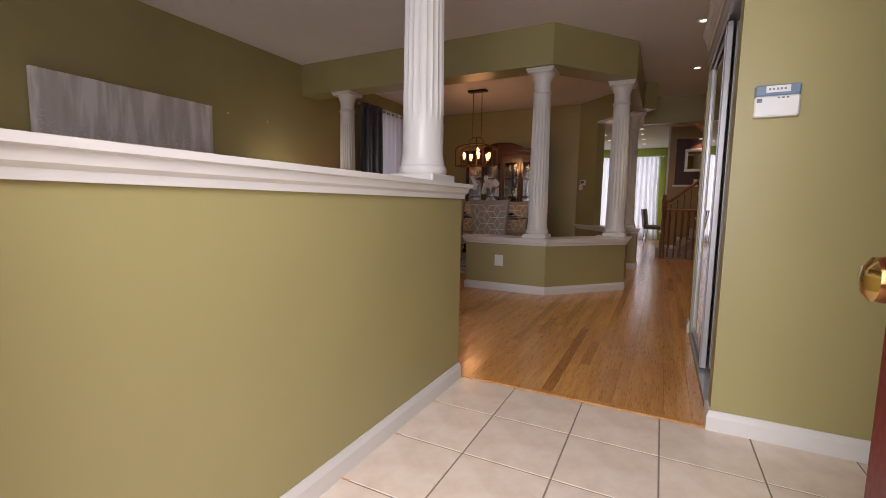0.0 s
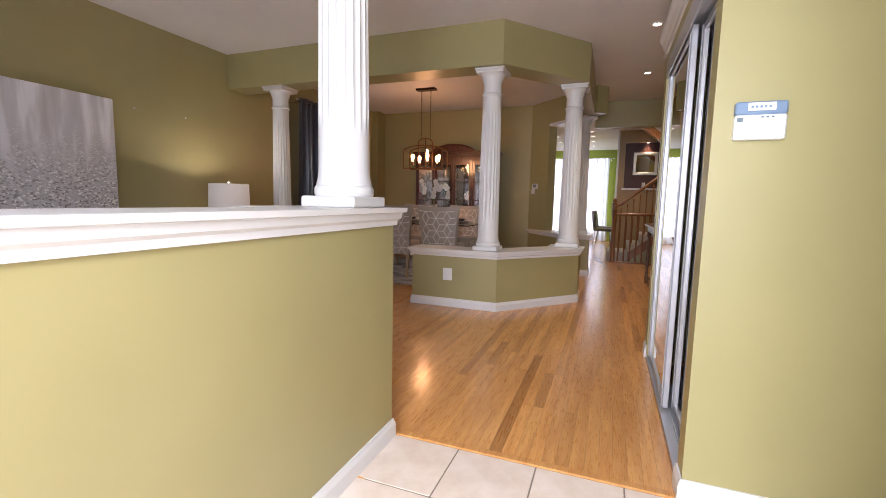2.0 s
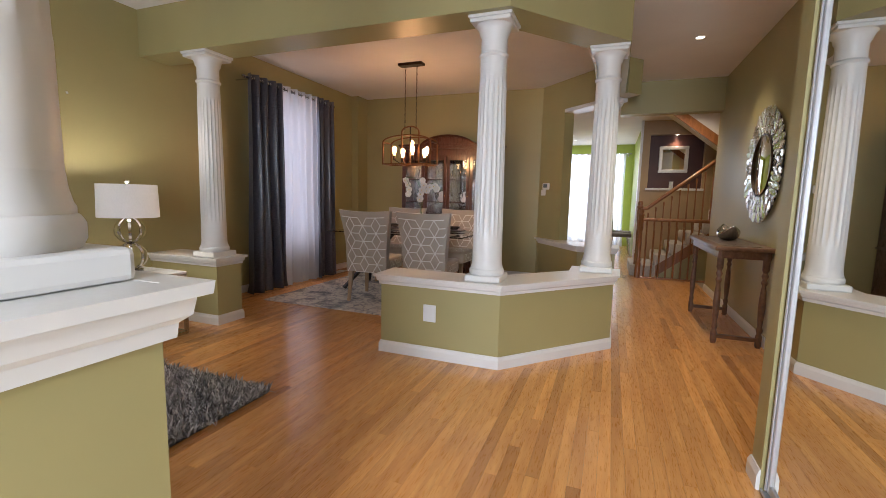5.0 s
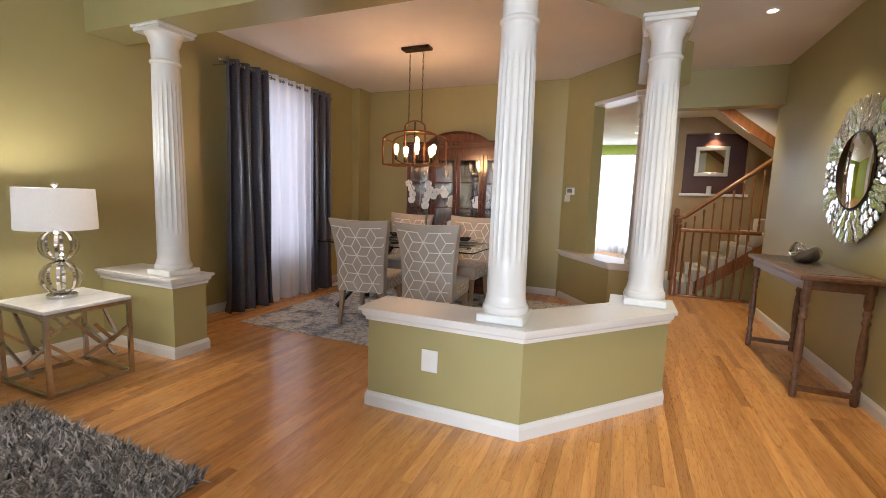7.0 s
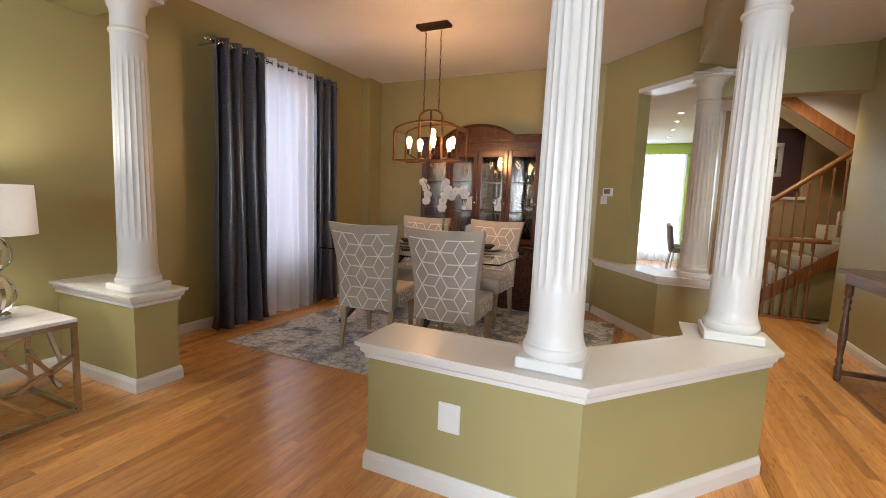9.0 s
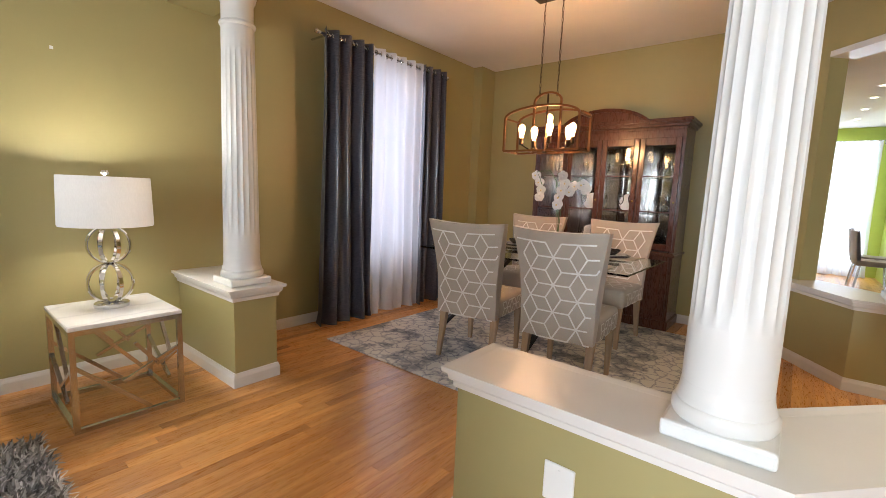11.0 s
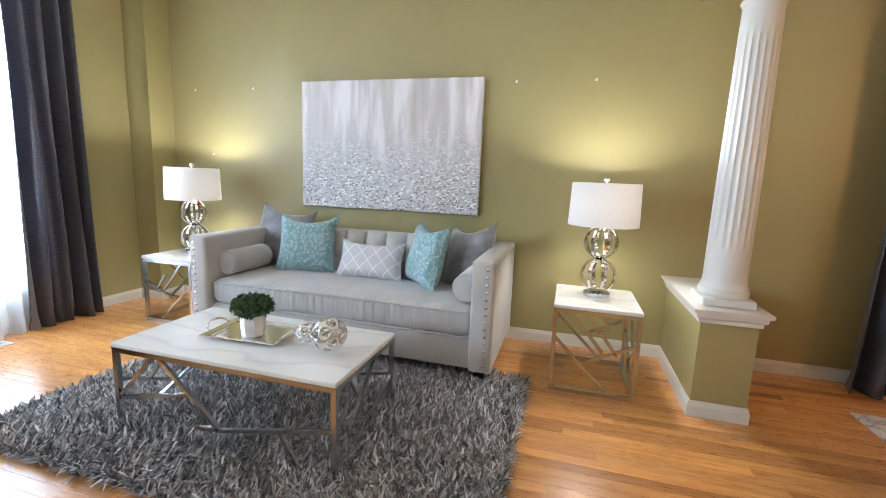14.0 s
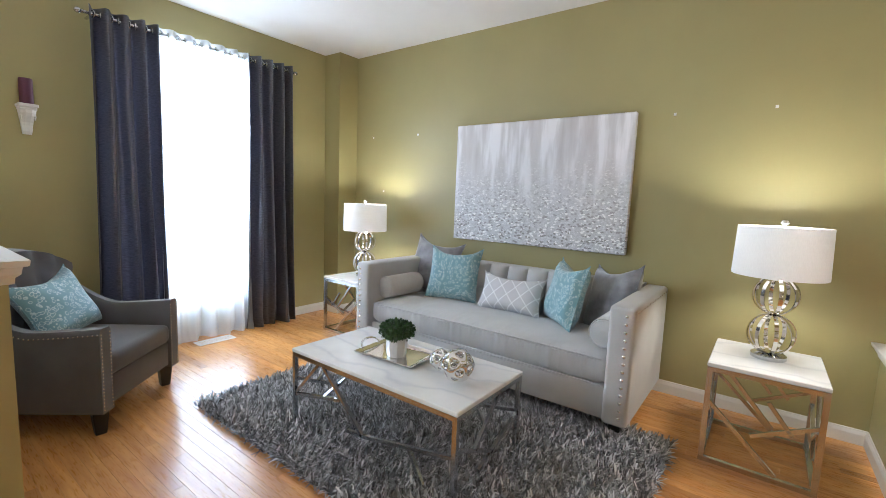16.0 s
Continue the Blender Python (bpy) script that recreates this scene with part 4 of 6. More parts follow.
# ---- painting and picture hooks ----
def painting_material():
    m, n, l, b = material("silver_abstract_canvas")
    tc, sp = n.new("ShaderNodeTexCoord"), n.new("ShaderNodeSeparateXYZ")
    l.new(tc.outputs["Object"], sp.inputs[0])
    st = noise_tex(n, l, coords(n, l, (1, 6.5, 0.9)), 1.4, 4, 0.55)
    bl = noise_tex(n, l, coords(n, l, (1, 28, 46)), 1.0, 8, 0.92)
    patch = noise_tex(n, l, coords(n, l, (1, 6, 4)), 1.0, 3, 0.6)
    gl = n.new("ShaderNodeTexVoronoi")
    gl.inputs["Scale"].default_value = 70
    l.new(coords(n, l), gl.inputs["Vector"])
    top = ramp(n, [(0.34, (0.56, 0.53, 0.53)), (0.5, (0.66, 0.64, 0.645)), (0.62, (0.86, 0.85, 0.87))])
    l.new(st.outputs["Fac"], top.inputs[0])
    low = ramp(n, [(0.36, (0.40, 0.385, 0.38)), (0.46, (0.57, 0.56, 0.565)), (0.54, (0.68, 0.675, 0.69)), (0.62, (0.88, 0.875, 0.89))])
    l.new(bl.outputs["Fac"], low.inputs[0])
    h = n.new("ShaderNodeMath")
    h.operation = "MULTIPLY_ADD"
    l.new(st.outputs["Fac"], h.inputs[0])
    h.inputs[1].default_value = 0.5
    l.new(sp.outputs["Z"], h.inputs[2])
    h2 = n.new("ShaderNodeMath")
    h2.operation = "MULTIPLY_ADD"
    l.new(patch.outputs["Fac"], h2.inputs[0])
    h2.inputs[1].default_value = 0.5
    l.new(h.outputs[0], h2.inputs[2])
    k = ramp(n, [(0.22, (1, 1, 1)), (0.72, (0, 0, 0))])
    l.new(h2.outputs[0], k.inputs[0])
    c = mix_rgb(n, l, k.outputs[0], top.outputs[0], low.outputs[0])
    fl = n.new("ShaderNodeTexVoronoi")
    fl.inputs["Scale"].default_value = 1.0
    l.new(coords(n, l, (1, 62, 95)), fl.inputs["Vector"])
    fsp = n.new("ShaderNodeSeparateColor")
    l.new(fl.outputs["Color"], fsp.inputs[0])
    dark, lite = ramp(n, [(0.0, (1, 1, 1)), (0.15, (1, 1, 1)), (0.16, (0, 0, 0))]), ramp(n, [(0.88, (0, 0, 0)), (0.89, (1, 1, 1)), (1.0, (1, 1, 1))])
    l.new(fsp.outputs[0], dark.inputs[0])
    l.new(fsp.outputs[1], lite.inputs[0])
    kd = ramp(n, [(0.08, (0.8, 0.8, 0.8)), (0.60, (0, 0, 0))])
    l.new(h2.outputs[0], kd.inputs[0])
    c = mix_rgb(n, l, mix_rgb(n, l, 1.0, kd.outputs[0], dark.outputs[0], "MULTIPLY"), c, (0.24, 0.225, 0.215))
    c = mix_rgb(n, l, mix_rgb(n, l, 1.0, k.outputs[0], lite.outputs[0], "MULTIPLY"), c, (0.95, 0.94, 0.93))
    l.new(c, b.inputs["Base Color"])
    gr = ramp(n, [(0.0, (0.15, 0.15, 0.15)), (0.5, (0.75, 0.75, 0.75))])
    l.new(bl.outputs["Fac"], gr.inputs[0])
    l.new(gr.outputs[0], b.inputs["Roughness"])
    l.new(mix_rgb(n, l, 0.2, (0, 0, 0), k.outputs[0]), b.inputs["Metallic"])
    bump(n, l, bl.outputs["Fac"], b, 0.6, 0.004)
    return m


pa = thing("painting", (XL, 3.685, 1.445), "large silver and white abstract canvas above sofa", "painting")
part("canvas", boxed(0.012, 0.055, -0.757, 0.757, -0.503, 0.503, 0.006), painting_material(), pa, smooth=False)
part("stretcher", boxed(0.0, 0.012, -0.70, 0.70, -0.44, 0.44), PALE_LEG, pa, smooth=False)
for y, z in ((4.67, 1.919), (5.215, 1.919), (1.801, 1.911), (2.417, 1.911), (1.967, 1.351)):
    hk = part("picture_hook", box(boxed(0, 0.003, -0.008, 0.008, -0.009, 0.009, 0.001), 0.003, 0.009, -0.005, 0.005, -0.008, -0.003, 0.001), PLASTIC, smooth=False)
    hk.location = (XL, y, z)
    tagged(hk, "small white adhesive hook on the wall", "wall hook", "picture hooks")

# ---- shag rug ----
def shag_rug():
    rng = np.random.default_rng(5)
    x0, x1, y0, y1 = -2.81, -1.39, 2.63, 4.93
    ob = thing("shag_rug", ((x0 + x1) / 2, (y0 + y1) / 2, 0), "grey long-pile shag rug on oak floor", "rug")
    m, n, l, b = material("grey_shag_yarn")
    geo = n.new("ShaderNodeNewGeometry")
    r = ramp(n, [(0.0, (0.07, 0.066, 0.066)), (0.4, (0.24, 0.23, 0.228)), (0.75, (0.47, 0.455, 0.45)), (1.0, (0.86, 0.84, 0.84))])
    l.new(geo.outputs["Random Per Island"], r.inputs[0])
    l.new(r.outputs[0], b.inputs["Base Color"])
    b.inputs["Roughness"].default_value, b.inputs["Sheen Weight"].default_value = 0.5, 0.3
    part("backing", boxed(x0 - (x0 + x1) / 2, x1 - (x0 + x1) / 2, y0 - (y0 + y1) / 2, y1 - (y0 + y1) / 2, 0.0005, 0.008), CHAIR_FAB, ob, smooth=False)
    N = 52000
    px, py = rng.uniform(x0 - 0.012, x1 + 0.012, N), rng.uniform(y0 - 0.012, y1 + 0.012, N)
    a = rng.uniform(0, 2 * np.pi, N) * 0.8 + 1.2 * np.sin(px * 4 + py * 3)
    ln, lean = rng.uniform(0.035, 0.07, N), rng.uniform(0.3, 1.35, N)
    w = rng.uniform(0.0028, 0.0072, N)
    dx, dy = np.cos(a), np.sin(a)
    cols = []
    for f, wf in ((0.0, 1.0), (0.5, 0.95), (1.0, 0.35)):
        ang = lean * (0.4 + 0.8 * f)
        hx, hz = ln * f * np.sin(ang), 0.008 + ln * f * np.cos(ang) * 0.95
        hz = np.maximum(hz, 0.004 + 0.012 * f)
        cx, cy = px + dx * hx - (x0 + x1) / 2, py + dy * hx - (y0 + y1) / 2
        for s in (-1, 1):
            cols.append(np.stack([cx - s * dy * w * wf, cy + s * dx * w * wf, hz], 1))
    v = np.stack(cols, 1).reshape(-1, 3)
    base = np.arange(N)[:, None] * 6
    faces = np.concatenate([base + [0, 1, 3, 2], base + [2, 3, 5, 4]])
    me = bpy.data.meshes.new("yarn")
    me.from_pydata(v.tolist(), [], faces.tolist())
    me.materials.append(m)
    p = new("yarn", me)
    p.parent = ob
    tagged(p, "long grey ribbon yarn pile", kind="stuff")


shag_rug()
# ---- wall details in the foyer ----
kp = thing("alarm_keypad", (1.21, 3.424, 1.367), "white and grey-blue alarm keypad on the wall", "keypad")
part("housing", boxed(-0.071, 0.071, -0.03, 0, -0.06, 0.018, 0.005), PLASTIC, kp, smooth=False)
part("top_cover", boxed(-0.071, 0.071, -0.03, 0, 0.0182, 0.06, 0.005), BLUEGREY, kp, smooth=False)
part("display", boxed(-0.038, 0.038, -0.033, -0.03, 0.03, 0.055, 0.001), PLASTIC, kp, smooth=False)
for k in range(5):
    part("digit_bar", boxed(-0.03 + k * 0.012, -0.023 + k * 0.012, -0.0335, -0.033, 0.038, 0.046), BLUEGREY, kp, smooth=False)
for k in range(3):
    part("indicator", boxed(0.0 + k * 0.014, 0.007 + k * 0.014, -0.032, -0.03, 0.007, 0.012), SCREEN, kp, smooth=False)
part("badge", boxed(-0.065, -0.048, -0.0315, -0.03, -0.005, 0.009), SCREEN, kp, smooth=False)


def wall_plate(m, label, w=0.098, h=0.125):
    p = thing("wall_plate", (0, 0, 0), label, "wall plate", "white wall plates")
    p.matrix_world = m
    part("plate", boxed(-w / 2, w / 2, -0.008, 0, -h / 2, h / 2, 0.003), PLASTIC, p, smooth=False)
    part("screw", nail(bmesh.new(), (0, -0.008, h * 0.36), 0.003, "-y"), PLASTIC, p)
    part("screw", nail(bmesh.new(), (0, -0.008, -h * 0.36), 0.003, "-y"), PLASTIC, p)
    return p


wall_plate(pose(-0.742, 5.85, 0.338), "blank white plate low on the half wall")
wall_plate(DIAG @ pose(0.115, 0, 1.28), "white switch plate below the thermostat", 0.10, 0.085)
th = thing("thermostat", (0, 0, 0), "white wall thermostat with grey display", "thermostat")
th.matrix_world = DIAG @ pose(0.18, 0, 1.367)
part("housing", boxed(-0.07, 0.07, -0.026, 0, -0.045, 0.045, 0.006), PLASTIC, th, smooth=False)
part("display", boxed(-0.045, 0.045, -0.028, -0.026, -0.018, 0.03, 0.001), SCREEN, th, smooth=False)

sc = thing("wall_sconce", (-0.943, YF, 1.692), "white corbel sconce with purple candle, unlit", "wall sconce")
co = bmesh.new()
box(co, -0.05, 0.05, 0, 0.10, 0.08, 0.1, 0.004)
box(co, -0.043, 0.043, 0, 0.088, 0.062, 0.08, 0.004)
rows = []
for k in range(9):
    v = k / 8
    w, d = 0.04 - 0.018 * v, 0.08 * (1 - v) ** 1.3 + 0.014 + 0.012 * math.sin(v * 9)
    rows.append([(-w, 0, 0.062 - 0.15 * v), (-w, d * 0.8, 0.062 - 0.15 * v), (-w * 0.4, d, 0.062 - 0.15 * v), (w * 0.4, d, 0.062 - 0.15 * v), (w, d * 0.8, 0.062 - 0.15 * v), (w, 0, 0.062 - 0.15 * v)])
grid_mesh(co, rows, close_v=True, caps=True)
bmesh.ops.recalc_face_normals(co, faces=co.faces[:])
part("corbel", co, WHITE, sc, smooth=False)
for s in (-1, 1):
    part("scroll", tube(bmesh.new(), [(s * 0.034, 0.05 + 0.02 * math.cos(a) * (1 - a / 14), 0.02 + 0.02 * math.sin(a) * (1 - a / 14)) for a in [k * 0.7 for k in range(16)]], 0.006, 6), WHITE, sc)
cd = part("candle", lathe(bmesh.new(), [(0.034, 0), (0.035, 0.004), (0.035, 0.155), (0.032, 0.16), (0.006, 0.154)], seg=20), plain("plum_wax", (0.10, 0.02, 0.045), 0.5))
cd.location = (-0.943, YF + 0.05, 1.792)
tagged(cd, "plum pillar candle on the white sconce", "candle")


def floor_vent(m, label):
    v = thing("floor_vent", (0, 0, 0), label, "floor vent", "floor vents")
    v.matrix_world = m
    f = bmesh.new()
    for a in ((-0.155, 0.155, -0.06, -0.043), (-0.155, 0.155, 0.043, 0.06), (-0.155, -0.135, -0.043, 0.043), (0.135, 0.155, -0.043, 0.043)):
        box(f, *a, 0.0, 0.006, 0.001)
    part("frame", f, PLASTIC, v, smooth=False)
    for k in range(14):
        x = -0.125 + k * 0.0192
        part("slat", boxed(x - 0.005, x + 0.005, -0.043, 0.043, 0.0, 0.005), PLASTIC, v, smooth=False)


floor_vent(pose(-2.02, 1.52, 0.0005), "white metal floor vent under sheer curtain")
floor_vent(pose(-3.42, 8.60, 0.0005, 0, 0, 90), "white metal floor vent under dining window")

# ---- coffee table objects ----
TOP = 0.438
ty = thing("tray", (-1.96, 3.693, TOP), "silver rectangular tray with loop handles", "tray", rz=4)
b = boxed(-0.11, 0.11, -0.17, 0.17, 0.002, 0.008, 0.002)
part("tray_floor", b, CHROME, ty, smooth=False)
rim = bmesh.new()
sweep(rim, [(-0.13, -0.19), (0.13, -0.19), (0.13, 0.19), (-0.13, 0.19)], [(-0.022, 0.006), (0.0, 0.013), (0.004, 0.016), (0.0, 0.019), (-0.022, 0.011)], closed=True)
bmesh.ops.recalc_face_normals(rim, faces=rim.faces[:])
part("rim", rim, CHROME, ty, smooth=False)
for s in (-1, 1):
    part("handle", tube(bmesh.new(), [(0.07 * math.cos(a), s * (0.185 + 0.035 * math.sin(a)), 0.018 + 0.03 * math.sin(a)) for a in [math.pi * k / 12 for k in range(13)]], 0.006, 8), CHROME, ty)
pt = thing("potted_plant", (-1.935, 3.713, TOP + 0.0085), "small round boxwood plant in white faceted pot", "potted plant")
part("pot", lathe(bmesh.new(), [(0.048, 0), (0.052, 0.004), (0.058, 0.055), (0.055, 0.1), (0.05, 0.1), (0.05, 0.085), (0.01, 0.085)], seg=8), MARBLE, pt, "white faceted ceramic pot", smooth=False)
LEAF = plain("boxwood_leaf", (0.035, 0.085, 0.02), 0.5, vary=0.5, scale=40, bumpiness=0.05)
lv, rng = bmesh.new(), random.Random(3)
for k in range(1700):
    d = Vector((rng.gauss(0, 1), rng.gauss(0, 1), rng.gauss(0.25, 0.8))).normalized()
    r = rng.uniform(0.6, 1.06)
    p = Vector((d.x * 0.092 * r, d.y * 0.092 * r, 0.14 + d.z * 0.055 * r))
    t1 = Vector((rng.gauss(0, 1), rng.gauss(0, 1), rng.gauss(0, 1))).cross(d).normalized()
    t2 = (d * 0.7 + t1.cross(d) * 0.6).normalized()
    s = rng.uniform(0.008, 0.0145)
    vs = [lv.verts.new(p + t1 * a * s * 0.5 + t2 * c * s) for a, c in ((0, -1), (1, 0), (0, 1.1), (-1, 0))]
    lv.faces.new(vs)
tagged(part("foliage", lv, LEAF, pt, "dense small green leaves", smooth=False), kind="stuff")


def orb(at, r, label, seed):
    b = bmesh.new()
    bmesh.ops.create_icosphere(b, subdivisions=1, radius=r)
    me = mesh_of("orb", b, CHROME)
    o = new("decorative_orb", me)
    m1 = o.modifiers.new("cells", "WIREFRAME")
    m1.thickness, m1.use_even_offset = r * 0.24, True
    m2 = o.modifiers.new("smooth", "SUBSURF")
    m2.levels = m2.render_levels = 2
    o.matrix_world = pose(*at, 20 * seed, 35, 15 * seed)
    for f in me.polygons:
        f.use_smooth = True
    return tagged(o, label, "ornament", "silver openwork orbs")


orb((-1.866, 4.158, TOP + 0.094), 0.085, "large silver openwork orb on the marble table", 1)
orb((-1.93, 4.01, TOP + 0.065), 0.058, "small silver openwork orb on the marble table", 2)

# ---- dining room ----
def rug_material():
    m, n, l, b = material("cream_leaf_rug")
    v = coords(n, l)
    w = noise_tex(n, l, v, 3.0, 5, 0.65)
    vo = n.new("ShaderNodeTexVoronoi")
    vo.feature, vo.inputs["Scale"].default_value = "DISTANCE_TO_EDGE", 11.0
    ad = n.new("ShaderNodeVectorMath")
    ad.operation = "MULTIPLY_ADD"
    l.new(w.outputs["Color"], ad.inputs[0])
    ad.inputs[1].default_value = (0.25, 0.25, 0.25)
    l.new(v, ad.inputs[2])
    l.new(ad.outputs[0], vo.inputs["Vector"])
    r1 = ramp(n, [(0.0, (0.34, 0.36, 0.40)), (0.05, (0.52, 0.52, 0.54)), (0.12, (0.70, 0.69, 0.66))])
    l.new(vo.outputs["Distance"], r1.inputs[0])
    r2 = ramp(n, [(0.40, (0.30, 0.33, 0.38)), (0.455, (0.56, 0.58, 0.62)), (0.49, (0.95, 0.95, 0.94)), (0.62, (1, 1, 0.99))])
    l.new(w.outputs["Fac"], r2.inputs[0])
    l.new(mix_rgb(n, l, 0.85, r1.outputs[0], r2.outputs[0], "MULTIPLY"), b.inputs["Base Color"])
    b.inputs["Roughness"].default_value = 0.95
    f = noise_tex(n, l, v, 300, 2)
    bump(n, l, f.outputs["Fac"], b, 0.5, 0.003)
    return m


rg = part("area_rug", boxed(-3.09, -0.25, 6.70, 9.02, 0.0006, 0.011, 0.004), rug_material(), smooth=False)
tagged(rg, "cream and grey leaf-patterned rug under dining table", "rug")

TAUPE_FAB = fabric("taupe_jacquard", (0.40, 0.345, 0.28), (0.49, 0.43, 0.355), rough=0.6, sheen=0.3)
SILVER_THREAD = plain("silver_thread", (0.80, 0.78, 0.74), 0.36, 0.15, bumpiness=0.0)


def back_surface(u, v, side):
    """The chair's back: side 1 is the outer face, -1 the inner one."""
    half = 0.232 + 0.062 * max(0.0, (v - 0.3) / 0.7) ** 1.6
    z = 0.335 + 0.66 * v + 0.015 * v * u * u
    y = -0.235 - 0.075 * v ** 1.5 + 0.03 * v * u * u - 0.02 * v * v
    return Vector((u * half, y - (0.035 if side > 0 else -0.035) * (1 - 0.25 * abs(u) ** 6), z))


def cube_lines(width, height, s):
    """The lines of a tumbling-block pattern over a rectangle."""
    segs, h = [], s * math.sqrt(3) / 2
    for j in range(int(height / h) + 2):
        for i in range(-int(width / s) - 8, int(width / s) + 8):
            x, y = i * s + j * s / 2 - width / 2, j * h
            for di, dj in ((1, 0), (0, 1), (-1, 1)):
                if (i - j) % 3 == 0 or (i + di - j - dj) % 3 == 0:
                    x2, y2 = (i + di) * s + (j + dj) * s / 2 - width / 2, (j + dj) * h
                    if all(abs(a) <= width / 2 and 0 <= c <= height for a, c in ((x, y), (x2, y2))):
                        segs.append(((x, y), (x2, y2)))
    return segs


def ribbon(bm, pts, nrm, w):
    """A flat thread along points, lying on a surface with the normal nrm."""
    rows = []
    for i, p in enumerate(pts):
        d = (pts[min(i + 1, len(pts) - 1)] - pts[max(i - 1, 0)]).normalized()
        s = d.cross(nrm).normalized() * w / 2
        rows.append([p - s, p + s])
    grid_mesh(bm, rows)


def dining_chair():
    c = thing("dining_chair", (0, 0, 0), "taupe dining chair with silver cube-pattern upholstery", "chair", "chairs round the dining table")
    n, m = 14, 16
    rows = []
    for i in range(n + 1):
        u = 2 * i / n - 1
        rows.append([back_surface(u, j / m, 1) for j in range(m + 1)] + [back_surface(u, j / m, -1) for j in range(m, -1, -1)])
    b = grid_mesh(bmesh.new(), rows, close_v=True, caps=True)
    bmesh.ops.recalc_face_normals(b, faces=b.faces[:])
    bk = part("backrest", b, TAUPE_FAB, c)
    st = bmesh.new()
    for side in (1, -1):
        for (x1, z1), (x2, z2) in cube_lines(0.62, 0.655, 0.098):
            pts = []
            for k in range(4):
                x, z = x1 + (x2 - x1) * k / 3, z1 + (z2 - z1) * k / 3
                v = z / 0.66
                half = 0.232 + 0.062 * max(0.0, (v - 0.3) / 0.7) ** 1.6
                u = x / half
                if abs(u) > 0.98 or (side < 0 and v < 0.25):
                    break
                pts.append(back_surface(u, v, side) + Vector((0, -side * 0.0035, 0)))
            if len(pts) >= 2:
                ribbon(st, pts, Vector((0, -side, 0)), 0.0092)
    tagged(part("silver_pattern", st, SILVER_THREAD, bk, "woven silver cube lines", smooth=False), kind="stuff")
    seat = part("seat", boxed(-0.245, 0.245, -0.20, 0.27, 0.335, 0.485, 0.035, seg=3), TAUPE_FAB, c)
    st = bmesh.new()
    for (x1, y1), (x2, y2) in cube_lines(0.44, 0.42, 0.098):
        ribbon(st, [Vector((x1, y1 - 0.17, 0.4865)), Vector((x2, y2 - 0.17, 0.4865))], Vector((0, 0, 1)), 0.009)
    for sg in (-1, 1):
        for (y1, z1), (y2, z2) in cube_lines(0.40, 0.11, 0.055):
            ribbon(st, [Vector((sg * 0.2465, y1 + 0.03, z1 + 0.355)), Vector((sg * 0.2465, y2 + 0.03, z2 + 0.355))], Vector((sg, 0, 0)), 0.009)
    tagged(part("silver_pattern", st, SILVER_THREAD, seat, "woven silver cube lines", smooth=False), kind="stuff")
    for sx in (-1, 1):
        for y, dy in ((-0.2, -0.07), (0.235, 0.0)):
            rows = [[(sx * 0.205 + a * w, y + d + e * w, z) for a, e in ((-1, -1), (1, -1), (1, 1), (-1, 1))] for z, w, d in ((0.0, 0.014, dy), (0.18, 0.018, dy * 0.4), (0.34, 0.024, 0.0))]
            part("leg", grid_mesh(bmesh.new(), rows, close_v=True, caps=True), PALE_LEG, c, "bleached oak leg", smooth=False)
    return c


ch = dining_chair()
ch.matrix_world = pose(-2.06, 7.36, 0.011, 0, 0, 8)
copy_thing(ch, pose(-1.36, 7.36, 0.011, 0, 0, 4))
copy_thing(ch, pose(-2.31, 8.42, 0.011, 0, 0, 180))
copy_thing(ch, pose(-1.49, 8.42, 0.011, 0, 0, 178))

dt = thing("dining_table", (-1.89, 7.87, 0.011), "glass-topped dining table on black crossed legs", "dining table")
TABLE_GLASS = glass("table_glass", (0.86, 0.95, 0.92))
tp = part("glass_top", boxed(-0.86, 0.86, -0.47, 0.47, 0.728, 0.740, 0.003), TABLE_GLASS, dt, smooth=False)
tp.visible_shadow = False
for sx in (-1, 1):
    for sy in (-1, 1):
        part("leg", bar(bmesh.new(), (sx * 0.42 - 0.32, sy * 0.30, 0.01), (sx * -0.05 + 0.36 * sx, -sy * 0.30, 0.727), 0.055, 0.03), BLACK, dt, smooth=False)
part("stretcher", bar(bmesh.new(), (-0.40, 0, 0.36), (0.40, 0, 0.36), 0.05, 0.03), BLACK, dt, smooth=False)

CHINA = plain("white_china", (0.8, 0.79, 0.77), 0.15, vary=0.02, bumpiness=0.0)
DARKCHINA = plain("dark_charger", (0.05, 0.045, 0.04), 0.25, vary=0.1, bumpiness=0.0)
MAT = fabric("beige_placemat", (0.48, 0.42, 0.32), (0.56, 0.50, 0.40), mottled=30)


